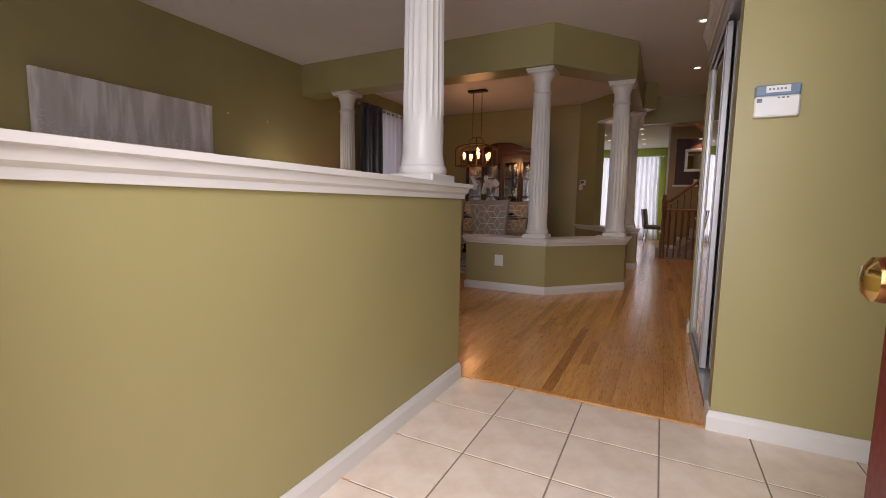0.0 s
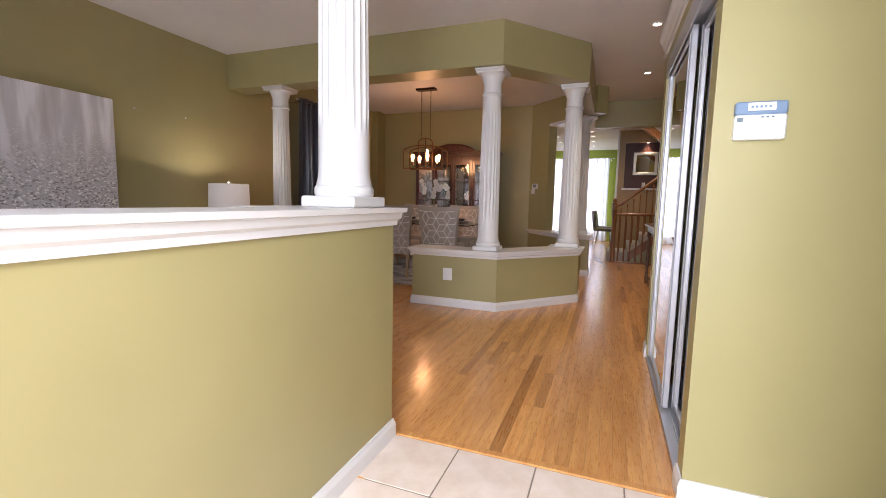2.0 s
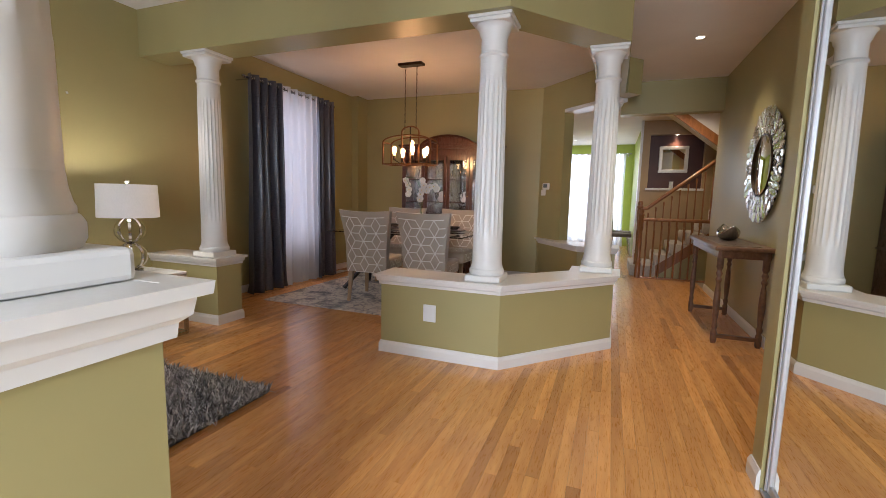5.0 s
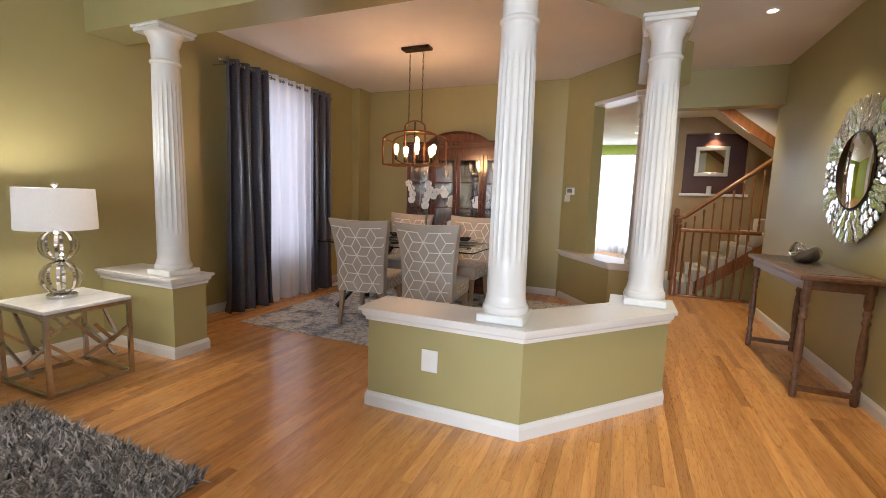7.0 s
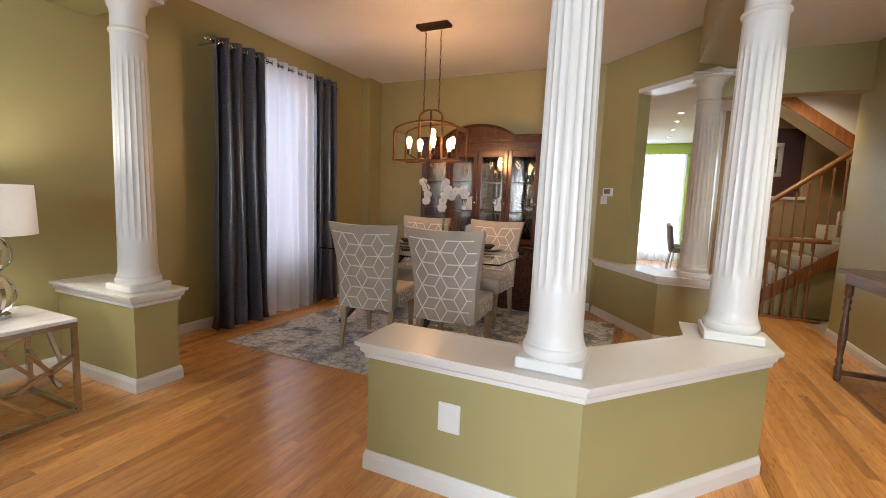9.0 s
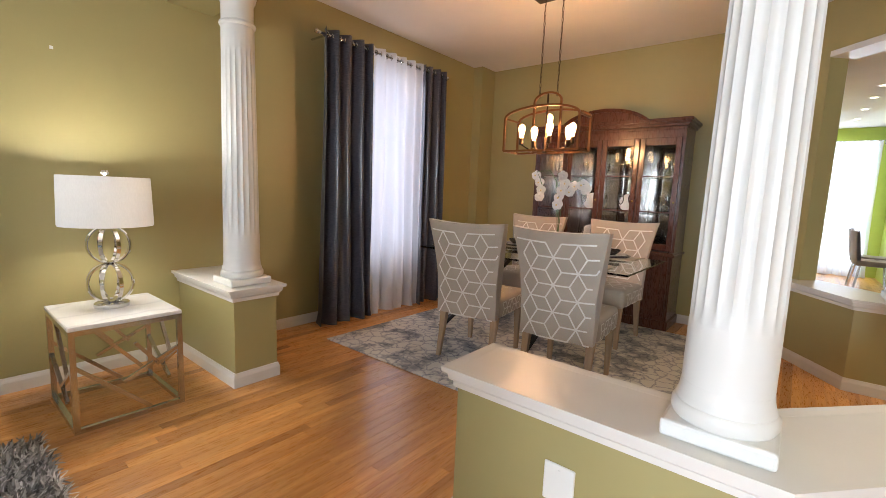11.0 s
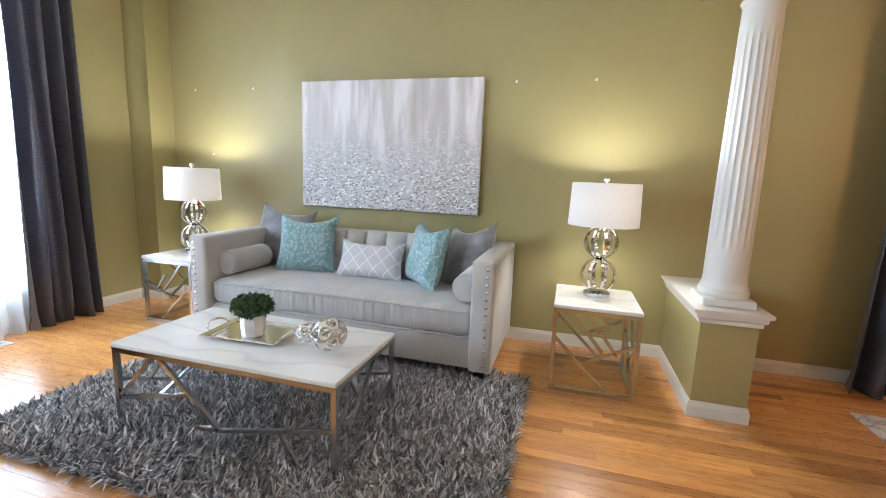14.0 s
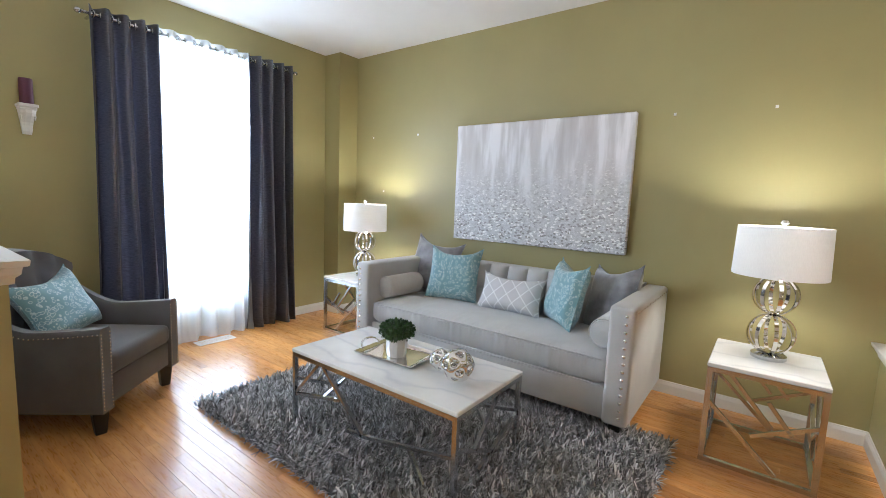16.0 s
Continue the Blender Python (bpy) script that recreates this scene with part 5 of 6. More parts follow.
def place_setting(x, y):
    z = 0.752
    p = part("placemat", boxed(-0.2, 0.2, -0.14, 0.14, 0, 0.003), MAT, smooth=False)
    p.location = (x, y, z)
    tagged(p, "beige woven placemat on the glass table", "placemat", "place settings")
    q = part("plate", lathe(bmesh.new(), [(0.09, 0), (0.15, 0.01), (0.152, 0.014), (0.148, 0.014), (0.09, 0.006), (0.01, 0.006)], seg=36), DARKCHINA)
    q.location = (x, y, z + 0.003)
    tagged(q, "dark charger plate on a placemat", "plate", "dinner plates")
    q = part("plate", lathe(bmesh.new(), [(0.07, 0), (0.125, 0.016), (0.127, 0.02), (0.122, 0.02), (0.07, 0.006), (0.01, 0.006)], seg=36), CHINA)
    q.location = (x, y, z + 0.0095)
    tagged(q, "white dinner plate on a dark charger", "plate", "dinner plates")
    q = part("bowl", lathe(bmesh.new(), [(0.035, 0), (0.075, 0.035), (0.078, 0.045), (0.073, 0.044), (0.033, 0.006), (0.005, 0.006)], seg=30), DARKCHINA)
    q.location = (x, y, z + 0.016)
    tagged(q, "small dark bowl on the dinner plate", "bowl", "bowls on plates")


for x in (-2.25, -1.40):
    for y in (7.56, 8.18):
        place_setting(x, y)

# orchid
ov = thing("orchid", (-1.72, 7.87, 0.752), "white moth orchid in a dark vase on table", "potted orchid")
part("vase", lathe(bmesh.new(), [(0.04, 0), (0.055, 0.02), (0.06, 0.08), (0.05, 0.13), (0.053, 0.135), (0.045, 0.125), (0.01, 0.12)], seg=24), DARKCHINA, ov, "dark glazed vase")
PETAL = plain("orchid_petal", (0.82, 0.78, 0.74), 0.55, vary=0.04, bumpiness=0.05)
STEM = plain("orchid_green", (0.06, 0.12, 0.025), 0.4, vary=0.2)
rng = random.Random(8)


def flower(bm, at, s, face):
    q = Vector(face).to_track_quat("Z", "Y").to_matrix().to_4x4()
    for k in range(5):
        a = 2 * math.pi * k / 5 + 0.3
        w = 0.62 if k in (0, 3) else 0.45
        loc = [(0, 0, 0), (0.35, -w * 0.8, 0.1), (0.75, -w, 0.08), (1.0, -w * 0.4, 0.0), (1.05, 0, -0.02), (1.0, w * 0.4, 0.0), (0.75, w, 0.08), (0.35, w * 0.8, 0.1)]
        vs = [bm.verts.new(Vector(at) + (q @ Matrix.Rotation(a, 4, "Z") @ (Vector(p) * s))) for p in loc]
        bm.faces.new(vs)


STEMS = (([-0.206, -0.175, -0.15, -0.145], [0.625, 0.57, 0.51, 0.455]), ([0.036, 0.045, 0.02, 0.0, -0.01], [0.62, 0.565, 0.51, 0.455, 0.40]), ([0.214, 0.175, 0.125, 0.085], [0.52, 0.555, 0.545, 0.50]))
for k, (xs, zs) in enumerate(STEMS):
    tx, tz = xs[-1], zs[-1]
    pts = [(tx * 0.3 * t, 0.0, 0.12 + (0.66 - 0.04 * k - 0.12) * t) for t in (0, 0.3, 0.6, 0.85)] + [(tx * 0.5 + xs[0] * 0.1, -0.01, 0.66 - 0.04 * k)] + [(x, -0.015, z + 0.03) for x, z in sorted(zip(xs, zs), key=lambda q: -abs(q[1] - 0.66))[::-1]]
    part("stem", tube(bmesh.new(), pts, 0.003, 6), STEM, ov)
    for x, z in zip(xs, zs):
        fl = bmesh.new()
        flower(fl, (x + rng.uniform(-0.008, 0.008), -0.03 + rng.uniform(-0.03, 0.02), z), rng.uniform(0.036, 0.043), (rng.uniform(0.0, 0.8), -1, rng.uniform(-0.1, 0.3)))
        fw = part("flower", fl, PETAL, ov, "white orchid flower", smooth=False)
        lip = bmesh.new()
        bmesh.ops.create_uvsphere(lip, u_segments=8, v_segments=6, radius=0.007)
        bmesh.ops.translate(lip, vec=(x + 0.002, -0.045, z - 0.004), verts=lip.verts)
        part("lip", lip, plain("orchid_lip", (0.7, 0.5, 0.15), 0.5), fw)
for a in (0.3, 2.0, 3.6, 5.2):
    rows = []
    for k in range(7):
        t = k / 6
        w = 0.03 * math.sin(math.pi * min(1, t * 0.9 + 0.1))
        c, s = math.cos(a), math.sin(a)
        z = 0.13 + 0.09 * t - 0.07 * t * t
        rows.append([(c * 0.17 * t - s * w, s * 0.17 * t + c * w, z + 0.01), (c * 0.17 * t, s * 0.17 * t, z), (c * 0.17 * t + s * w, s * 0.17 * t - c * w, z + 0.01)])
    part("leaf", grid_mesh(bmesh.new(), rows), STEM, ov, "broad green leaf")

# chandelier
BULB = glow("filament_bulb_glow", (1.0, 0.60, 0.25), 12)


def chandelier():
    X, Y = -1.897, 7.905
    c = thing("chandelier", (X, Y, H), "lit bronze lantern chandelier with filament bulbs", "chandelier")
    part("canopy", boxed(-0.155, 0.155, -0.055, 0.055, -0.03, 0, 0.004), BRONZE, c, smooth=False)
    for sx in (-1, 1):
        for k in range(19):
            link = bmesh.new()
            ex = 0.0065
            pts = [(ex * math.cos(a), 0, 0.024 * math.sin(a)) for a in [2 * math.pi * q / 10 for q in range(10)]]
            tube(link, pts, 0.0022, 5, True)
            bmesh.ops.transform(link, matrix=pose(sx * 0.075, 0, -0.055 - k * 0.0385, 0, 0, 90 * (k % 2)), verts=link.verts)
            part("chain_link", link, BRONZE, c)
    def arch(w, z0, zs, zt, axis, nm):
        pts = [(-w, z0)] + [(-w, zs)] + [(w * math.cos(a), zs + (zt - zs) * math.sin(a)) for a in [math.pi - math.pi * q / 12 for q in range(1, 12)]] + [(w, zs), (w, z0)]
        f = bmesh.new()
        for (a, za), (b2, zb) in zip(pts, pts[1:] + pts[:1]):
            pa, pb = ((a, off, za), (b2, off, zb)) if axis == "x" else ((off, a, za), (off, b2, zb))
            bar(f, pa, pb, 0.016)
        part(nm, f, COPPER, c, smooth=False)
    for off in (-0.11, 0.11):
        arch(0.315, -1.19, -0.93, -0.85, "x", "arched_frame")
    off = 0.0
    arch(0.115, -1.19, -0.80, -0.735, "x", "arched_frame")
    for x in (-0.315, -0.115, 0.115, 0.315):
        part("cross_bar", bar(bmesh.new(), (x, -0.11, -1.19), (x, 0.11, -1.19), 0.014), COPPER, c, smooth=False)
        if abs(x) > 0.2:
            part("cross_bar", bar(bmesh.new(), (x, -0.11, -0.93), (x, 0.11, -0.93), 0.014), COPPER, c, smooth=False)
    part("hub", lathe(bmesh.new(), [(0.006, -1.205), (0.02, -1.20), (0.02, -1.17), (0.008, -1.15), (0.008, -0.735)], seg=12), BRONZE, c)
    for k, (bx, by, bz) in enumerate(((-0.20, -0.03, -1.10), (-0.07, -0.06, -1.13), (0.06, -0.06, -1.10), (0.20, -0.02, -1.13), (0.20, 0.05, -1.10), (0.0, 0.05, -1.02))):
        part("arm", tube(bmesh.new(), [(0, 0, -1.175), (bx * 0.6, by * 0.6, -1.18), (bx, by, bz - 0.03)], 0.006, 6), BRONZE, c)
        part("socket", lathe(bmesh.new(), [(0.012, bz - 0.035), (0.018, bz - 0.03), (0.018, bz + 0.015), (0.014, bz + 0.02)], (bx, by, 0), 12), BRONZE, c)
        part("bulb", lathe(bmesh.new(), [(0.012, bz + 0.02), (0.017, bz + 0.04), (0.025, bz + 0.075), (0.0275, bz + 0.098), (0.022, bz + 0.118), (0.004, bz + 0.132)], (bx, by, 0), 14), BULB, c, "glowing filament bulb")
    point_light("chandelier_light", (X, Y, H - 1.0), 58, (1.0, 0.52, 0.22), 0.10)


chandelier()

# china cabinet
CAB_GLASS = glass("cabinet_glass")


def china_cabinet():
    c = thing("china_cabinet", (-1.85, 9.25, 0), "dark cherry arched china cabinet with glass doors", "china cabinet")
    x0, x1, y0, y1 = -0.74, 0.73, -0.20, 0.235
    b = bmesh.new()
    box(b, x0, x1, y0, y1, 0.08, 0.70, 0.006)
    part("lower_body", b, CHERRY, c, smooth=False)
    part("plinth", boxed(x0 - 0.015, x1 + 0.015, y0 - 0.015, y1, 0, 0.09, 0.008), CHERRY, c, smooth=False)
    part("counter", box(boxed(x0 - 0.02, x1 + 0.02, y0 - 0.025, y1, 0.70, 0.725, 0.008), x0, x1, y0 - 0.005, y1, 0.725, 0.74), CHERRY, c, smooth=False)
    for k in range(4):
        a, w = x0 + 0.03 + k * 0.357, 0.34
        d = part("cupboard_door", boxed(a, a + w, y0 - 0.018, y0, 0.13, 0.66, 0.005), CHERRY, c, smooth=False)
        part("raised_panel", boxed(a + 0.05, a + w - 0.05, y0 - 0.026, y0 - 0.018, 0.18, 0.61, 0.006), CHERRY, d, smooth=False)
        part("pull", nail(bmesh.new(), (a + (w - 0.025 if k % 2 == 0 else 0.025), y0 - 0.018, 0.42), 0.013, "-y"), BRASS, d)
    # upper case
    for xx in (x0, x0 + 0.36, x1 - 0.40, x1 - 0.04):
        part("upright", boxed(xx, xx + 0.04, y0 + 0.04, y1 - 0.02, 0.74, 1.78), CHERRY, c, smooth=False)
    part("back_panel", boxed(x0, x1, y1 - 0.02, y1, 0.74, 1.78), CHERRY, c, smooth=False)
    part("head_panel", boxed(x0, x1, y0 + 0.04, y1, 1.78, 1.86), CHERRY, c, smooth=False)
    for z in (1.08, 1.42):
        for a, e in ((x0 + 0.04, x0 + 0.36), (x0 + 0.40, x1 - 0.40), (x1 - 0.36, x1 - 0.04)):
            s = part("glass_shelf", boxed(a, e, y0 + 0.09, y1 - 0.02, z, z + 0.008), CAB_GLASS, c, smooth=False)
            s.visible_shadow = False
    part("mirror_back", boxed(x0 + 0.04, x1 - 0.04, y1 - 0.026, y1 - 0.021, 0.75, 1.78), SMOKED, c, smooth=False)
    doors = ((x0 + 0.02, x0 + 0.38), (x0 + 0.38, x0 + 0.735), (x0 + 0.735, x1 - 0.38), (x1 - 0.38, x1 - 0.02))
    for a, e in doors:
        d = bmesh.new()
        f0, f1 = y0 + 0.015, y0 + 0.04
        for q in ((a + 0.003, a + 0.05, 0.75, 1.79), (e - 0.05, e - 0.003, 0.75, 1.79), (a + 0.05, e - 0.05, 0.75, 0.81), (a + 0.05, e - 0.05, 1.72, 1.79)):
            box(d, q[0], q[1], f0, f1, q[2], q[3], 0.004)
        dd = part("glass_door", d, CHERRY, c, smooth=False)
        g = part("pane", boxed(a + 0.048, e - 0.048, f0 + 0.01, f0 + 0.014, 0.808, 1.722), CAB_GLASS, dd, smooth=False)
        g.visible_shadow = False
        for z in (1.1, 1.43):
            part("glazing_bar", boxed(a + 0.05, e - 0.05, f0 + 0.004, f0 + 0.009, z, z + 0.012), CHERRY, dd, smooth=False)
        part("pull", nail(bmesh.new(), (e - 0.025, f0, 1.2), 0.011, "-y"), BRASS, dd)
    cor = bmesh.new()
    for dz, o in ((0, 0.0), (0.03, 0.02), (0.05, 0.035), (0.07, 0.05)):
        box(cor, x0 - o, x1 + o, y0 + 0.04 - o, y1, 1.86 + dz, 1.86 + dz + 0.03, 0.004)
    part("cornice", cor, CHERRY, c, smooth=False)
    ar, rows = bmesh.new(), []
    for k in range(25):
        a = math.pi * (0.12 + 0.76 * k / 24)
        xa, za = -0.005 - 0.45 * math.cos(a), 1.86 + 0.225 * math.sin(a)
        rows.append([(xa * 1.0, y0 + 0.0, za - 0.03), (xa * 1.03, y0 - 0.02, za), (xa * 1.03, y1, za), (xa * 1.0, y1, za - 0.03)])
    grid_mesh(ar, rows, close_v=True, caps=True)
    bmesh.ops.recalc_face_normals(ar, faces=ar.faces[:])
    part("arched_pediment", ar, CHERRY, c, smooth=False)
    fn = bmesh.new()
    pl = [(-0.43, 1.90)] + [(-0.005 - 0.43 * math.cos(math.pi * (0.12 + 0.76 * k / 16)), 1.84 + 0.22 * math.sin(math.pi * (0.12 + 0.76 * k / 16))) for k in range(17)] + [(0.42, 1.90)]
    v1, v2 = [fn.verts.new((x, y0 + 0.012, z)) for x, z in pl], [fn.verts.new((x, y1, z)) for x, z in pl]
    fn.faces.new(v1)
    fn.faces.new(v2[::-1])
    for k in range(len(pl)):
        fn.faces.new((v1[k], v1[(k + 1) % len(pl)], v2[(k + 1) % len(pl)], v2[k]))
    bmesh.ops.recalc_face_normals(fn, faces=fn.faces[:])
    part("tympanum", fn, CHERRY, c, smooth=False)
    return c


china_cabinet()
STEMWARE = glass("stemware_glass", (0.98, 0.98, 0.97))
for x in (-2.45, -2.33, -2.10, -1.98, -1.72, -1.60, -1.38, -1.26):
    for z in (0.742, 1.09, 1.43):
        wg = part("wine_glass", lathe(bmesh.new(), [(0.03, 0), (0.004, 0.006), (0.004, 0.07), (0.025, 0.09), (0.034, 0.13), (0.028, 0.17), (0.026, 0.17), (0.031, 0.13), (0.02, 0.092), (0.003, 0.085)], seg=14), STEMWARE)
        wg.location = (x + 0.01, 9.31 + 0.04 * math.sin(x * 40), z)
        wg.visible_shadow = False
        tagged(wg, "clear stemmed glass in the china cabinet", "glass", "glassware in the cabinet")
for x in (-2.04, -1.66):
    for z in (0.742, 1.09):
        pl = part("plate", lathe(bmesh.new(), [(0.05, 0), (0.09, 0.008), (0.092, 0.012), (0.05, 0.006), (0.005, 0.006)], seg=24), CHINA)
        pl.matrix_world = pose(x + 0.01, 9.39, z + 0.092, 80, 0, 0)
        tagged(pl, "white china plate standing in the cabinet", "plate", "plates in the cabinet")

# ---- hall ----
def console_table():
    c = thing("console_table", (1.48, 7.745, 0), "dark wood console table with turned legs", "console table")
    part("tabletop", boxed(-0.225, 0.205, -0.64, 0.66, 0.795, 0.83, 0.008), WALNUT, c, smooth=False)
    part("inset_panel", boxed(-0.16, 0.15, -0.56, 0.58, 0.828, 0.833, 0.001), wood("console_inset", (0.16, 0.12, 0.09), (0.08, 0.06, 0.05), 0.3, "y", per_object=False), c, smooth=False)
    part("apron", box(box(box(boxed(-0.19, -0.17, -0.58, 0.6, 0.73, 0.795), 0.16, 0.18, -0.58, 0.6, 0.73, 0.795), -0.17, 0.16, -0.58, -0.56, 0.73, 0.795), -0.17, 0.16, 0.58, 0.6, 0.73, 0.795), WALNUT, c, smooth=False)
    prof = [(0.018, 0), (0.024, 0.02), (0.024, 0.10), (0.016, 0.12), (0.026, 0.15), (0.016, 0.18), (0.022, 0.24), (0.027, 0.34), (0.022, 0.46), (0.015, 0.52), (0.026, 0.545), (0.016, 0.57), (0.026, 0.60), (0.016, 0.625), (0.026, 0.65), (0.026, 0.795)]
    for x in (-0.165, 0.155):
        for y in (-0.56, 0.58):
            part("leg", lathe(bmesh.new(), prof, (x, y, 0), 14), WALNUT, c, "turned leg")
    for y in (-0.56, 0.58):
        part("stretcher", bar(bmesh.new(), (-0.165, y, 0.065), (0.155, y, 0.065), 0.035, 0.03), WALNUT, c, smooth=False)
    return c


console_table()
bw = thing("decorative_bowl", (1.495, 7.855, 0.8335), "boat-shaped silver bowl holding silver balls", "bowl")
rows = []
for i in range(21):
    t = 2 * i / 20 - 1
    row = []
    for j in range(11):
        a = math.pi * j / 10
        w = 0.085 * (1 - abs(t) ** 2.2) + 0.004
        d = 0.075 * (1 - abs(t) ** 2) + 0.002
        top = 0.085 + 0.06 * t * t
        row.append((w * math.cos(a), t * 0.20, max(0.003, top - d * math.sin(a) ** 0.8 - 0.01 * (1 - t * t))))
    rows.append(row)
ob = part("shell", grid_mesh(bmesh.new(), rows), STEEL, bw)
md = ob.modifiers.new("thickness", "SOLIDIFY")
md.thickness = 0.004
for y, x, z in ((-0.08, 0.0, 0.075), (-0.015, 0.015, 0.075), (0.05, -0.01, 0.075), (0.1, 0.0, 0.085), (0.015, -0.02, 0.1)):
    q = bmesh.new()
    bmesh.ops.create_uvsphere(q, u_segments=16, v_segments=10, radius=0.033)
    bmesh.ops.translate(q, vec=(x, y, z), verts=q.verts)
    part("silver_ball", q, CHROME, bw)


def sunburst_mirror():
    c = thing("wall_mirror", (XH, 7.69, 1.522), "round sunburst mirror of oval mirror petals", "mirror")
    disc = lathe(bmesh.new(), [(0.268, 0.0), (0.268, 0.03), (0.262, 0.034), (0.01, 0.034)], seg=64)
    bmesh.ops.transform(disc, matrix=pose(0, 0, 0, 0, -90, 0), verts=disc.verts)
    part("centre_mirror", disc, MIRROR, c)
    rim = bmesh.new()
    tube(rim, [(-0.03, 0.268 * math.cos(a), 0.268 * math.sin(a)) for a in [2 * math.pi * k / 64 for k in range(64)]], 0.007, 8, True)
    part("rim", rim, BRONZE, c, "dark metal rim")
    back = bmesh.new()
    for rr in (0.30, 0.39, 0.48):
        tube(back, [(-0.012, rr * math.cos(a), rr * math.sin(a)) for a in [2 * math.pi * k / 64 for k in range(64)]], 0.006, 6, True)
    part("wire_ring", back, BLACK, c)
    for rr, n, a, bb, off in ((0.315, 44, 0.038, 0.0205, 0.0), (0.385, 44, 0.046, 0.0255, 0.5), (0.465, 44, 0.052, 0.031, 0.0)):
        petal = bmesh.new()
        rows = []
        for sc_, zz in ((1.0, 0.0), (1.0, 0.004), (0.86, 0.007), (0.05, 0.007)):
            rows.append([(-zz, bb * sc_ * math.cos(q), a * sc_ * math.sin(q)) for q in [2 * math.pi * k / 16 for k in range(16)]])
        grid_mesh(petal, rows, close_v=True, caps=True)
        bmesh.ops.recalc_face_normals(petal, faces=petal.faces[:])
        me = mesh_of("petal", petal, BEVELLED)
        for k in range(n):
            t = 2 * math.pi * (k + off) / n
            o = new("petal", me)
            o.parent = c
            o.matrix_basis = pose(-0.018 - 0.004 * (k % 2), -rr * math.sin(t), rr * math.cos(t)) @ Matrix.Rotation(t, 4, "X") @ pose(0, 0, 0, 0, 7 * math.sin(k * 7.3), 7 * math.cos(k * 3.1))


sunburst_mirror()

POT_GLOW = glow("recessed_bulb_glow", (1.0, 0.86, 0.66), 14)


def pot_light(x, y, z, label="lit recessed ceiling light with white ring"):
    c = thing("recessed_light", (x, y, z), label, "ceiling light", "recessed lights")
    part("trim_ring", lathe(bmesh.new(), [(0.055, 0.0), (0.055, -0.004), (0.04, -0.007), (0.037, -0.002)], seg=28), WHITE, c)
    part("bulb", lathe(bmesh.new(), [(0.036, -0.0025), (0.03, -0.006), (0.005, -0.0075)], seg=20), POT_GLOW, c, "glowing bulb")


for x, y in ((1.13, 7.96), (1.09, 6.345), (1.105, 4.76)):
    pot_light(x, y, H)
    spot_light("recessed_beam", (x, y, H - 0.02), (x + 0.10, y, 0), 85 if y > 7 else 115, (1.0, 0.86, 0.62), 100)
for x, y in ((0.33, 11.95), (0.32, 12.68), (0.305, 13.55), (0.29, 14.45), (-0.485, 12.55), (-0.495, 13.5), (-0.495, 14.4)):
    pot_light(x, y, 2.66, "lit recessed light in the family room ceiling")
for x, y in ((0.35, 13.2), (-0.5, 14.5)):
    spot_light("recessed_beam", (x, y, 2.63), (x, y, 0), 85, (1.0, 0.90, 0.70), 140)

# ---- stair hall ----
structure("trim", boxed(0.872, 0.91, 11.94, 12.17, 0, 2.66), WHITE, "white corner casing")
structure("trim", boxed(1.0, 1.96, 11.91, 11.97, 1.398, 1.438, 0.004), WHITE, "white niche ledge")
SX, SY0, SY1, RUN, RISE = 0.928, 10.60, 11.47, 0.212, 0.180
stair = thing("staircase", (0, 0, 0), "carpeted staircase with oak balustrade beside a niche", "staircase")
for k in range(11):
    x = SX + k * RUN
    t = bmesh.new()
    box(t, x - (0.16 if k == 0 else 0.02), x + RUN + 0.01, SY0 - (0.06 if k == 0 else 0.03), SY1, k * RISE, (k + 1) * RISE, 0.02, seg=2)
    part("step", t, CARPET, stair, "carpeted step")
sw = bmesh.new()
pl = [(SX + 0.1, 0), (SX + 0.1, 0.02), (SX + 11 * RUN, 11 * RISE - 0.25), (SX + 11 * RUN, 0)]
a1, a2 = [sw.verts.new((x, SY0 - 0.02, z)) for x, z in pl], [sw.verts.new((x, SY0 + 0.03, z)) for x, z in pl]
sw.faces.new(a1)
sw.faces.new(a2[::-1])
for k in range(4):
    sw.faces.new((a1[k], a1[(k + 1) % 4], a2[(k + 1) % 4], a2[k]))
bmesh.ops.recalc_face_normals(sw, faces=sw.faces[:])
part("side_wall", sw, WALL, stair, "olive painted stair side", smooth=False)
part("stringer", bar(bmesh.new(), (SX + 0.12, SY0 - 0.035, 0.02), (SX + 11 * RUN, SY0 - 0.035, 11 * RISE - 0.22), 0.03, 0.14), OAK_RAIL, stair, smooth=False)
BAL = [(0.014, 0), (0.014, 0.12), (0.009, 0.14), (0.016, 0.17), (0.01, 0.2), (0.014, 0.35), (0.010, 0.55), (0.009, 0.78), (0.014, 0.80), (0.014, 0.86)]
bal_me = mesh_of("baluster", lathe(bmesh.new(), BAL, seg=8), OAK_RAIL, True)
for k in range(20):
    o = new("baluster", bal_me)
    o.parent = stair
    x = SX + 0.06 + k * RUN / 2
    o.location = (x, SY0, (x - SX) / RUN * RISE + 0.10)
newel = [(0.042, 0), (0.042, 0.35), (0.03, 0.37), (0.04, 0.40), (0.03, 0.43), (0.034, 0.6), (0.03, 0.85), (0.042, 0.88), (0.042, 1.08), (0.048, 1.09), (0.048, 1.11), (0.03, 1.12), (0.04, 1.15), (0.03, 1.19), (0.005, 1.2)]
part("newel", lathe(bmesh.new(), newel, (SX - 0.06, SY0, 0.0), 16), OAK_RAIL, stair, "turned newel post")
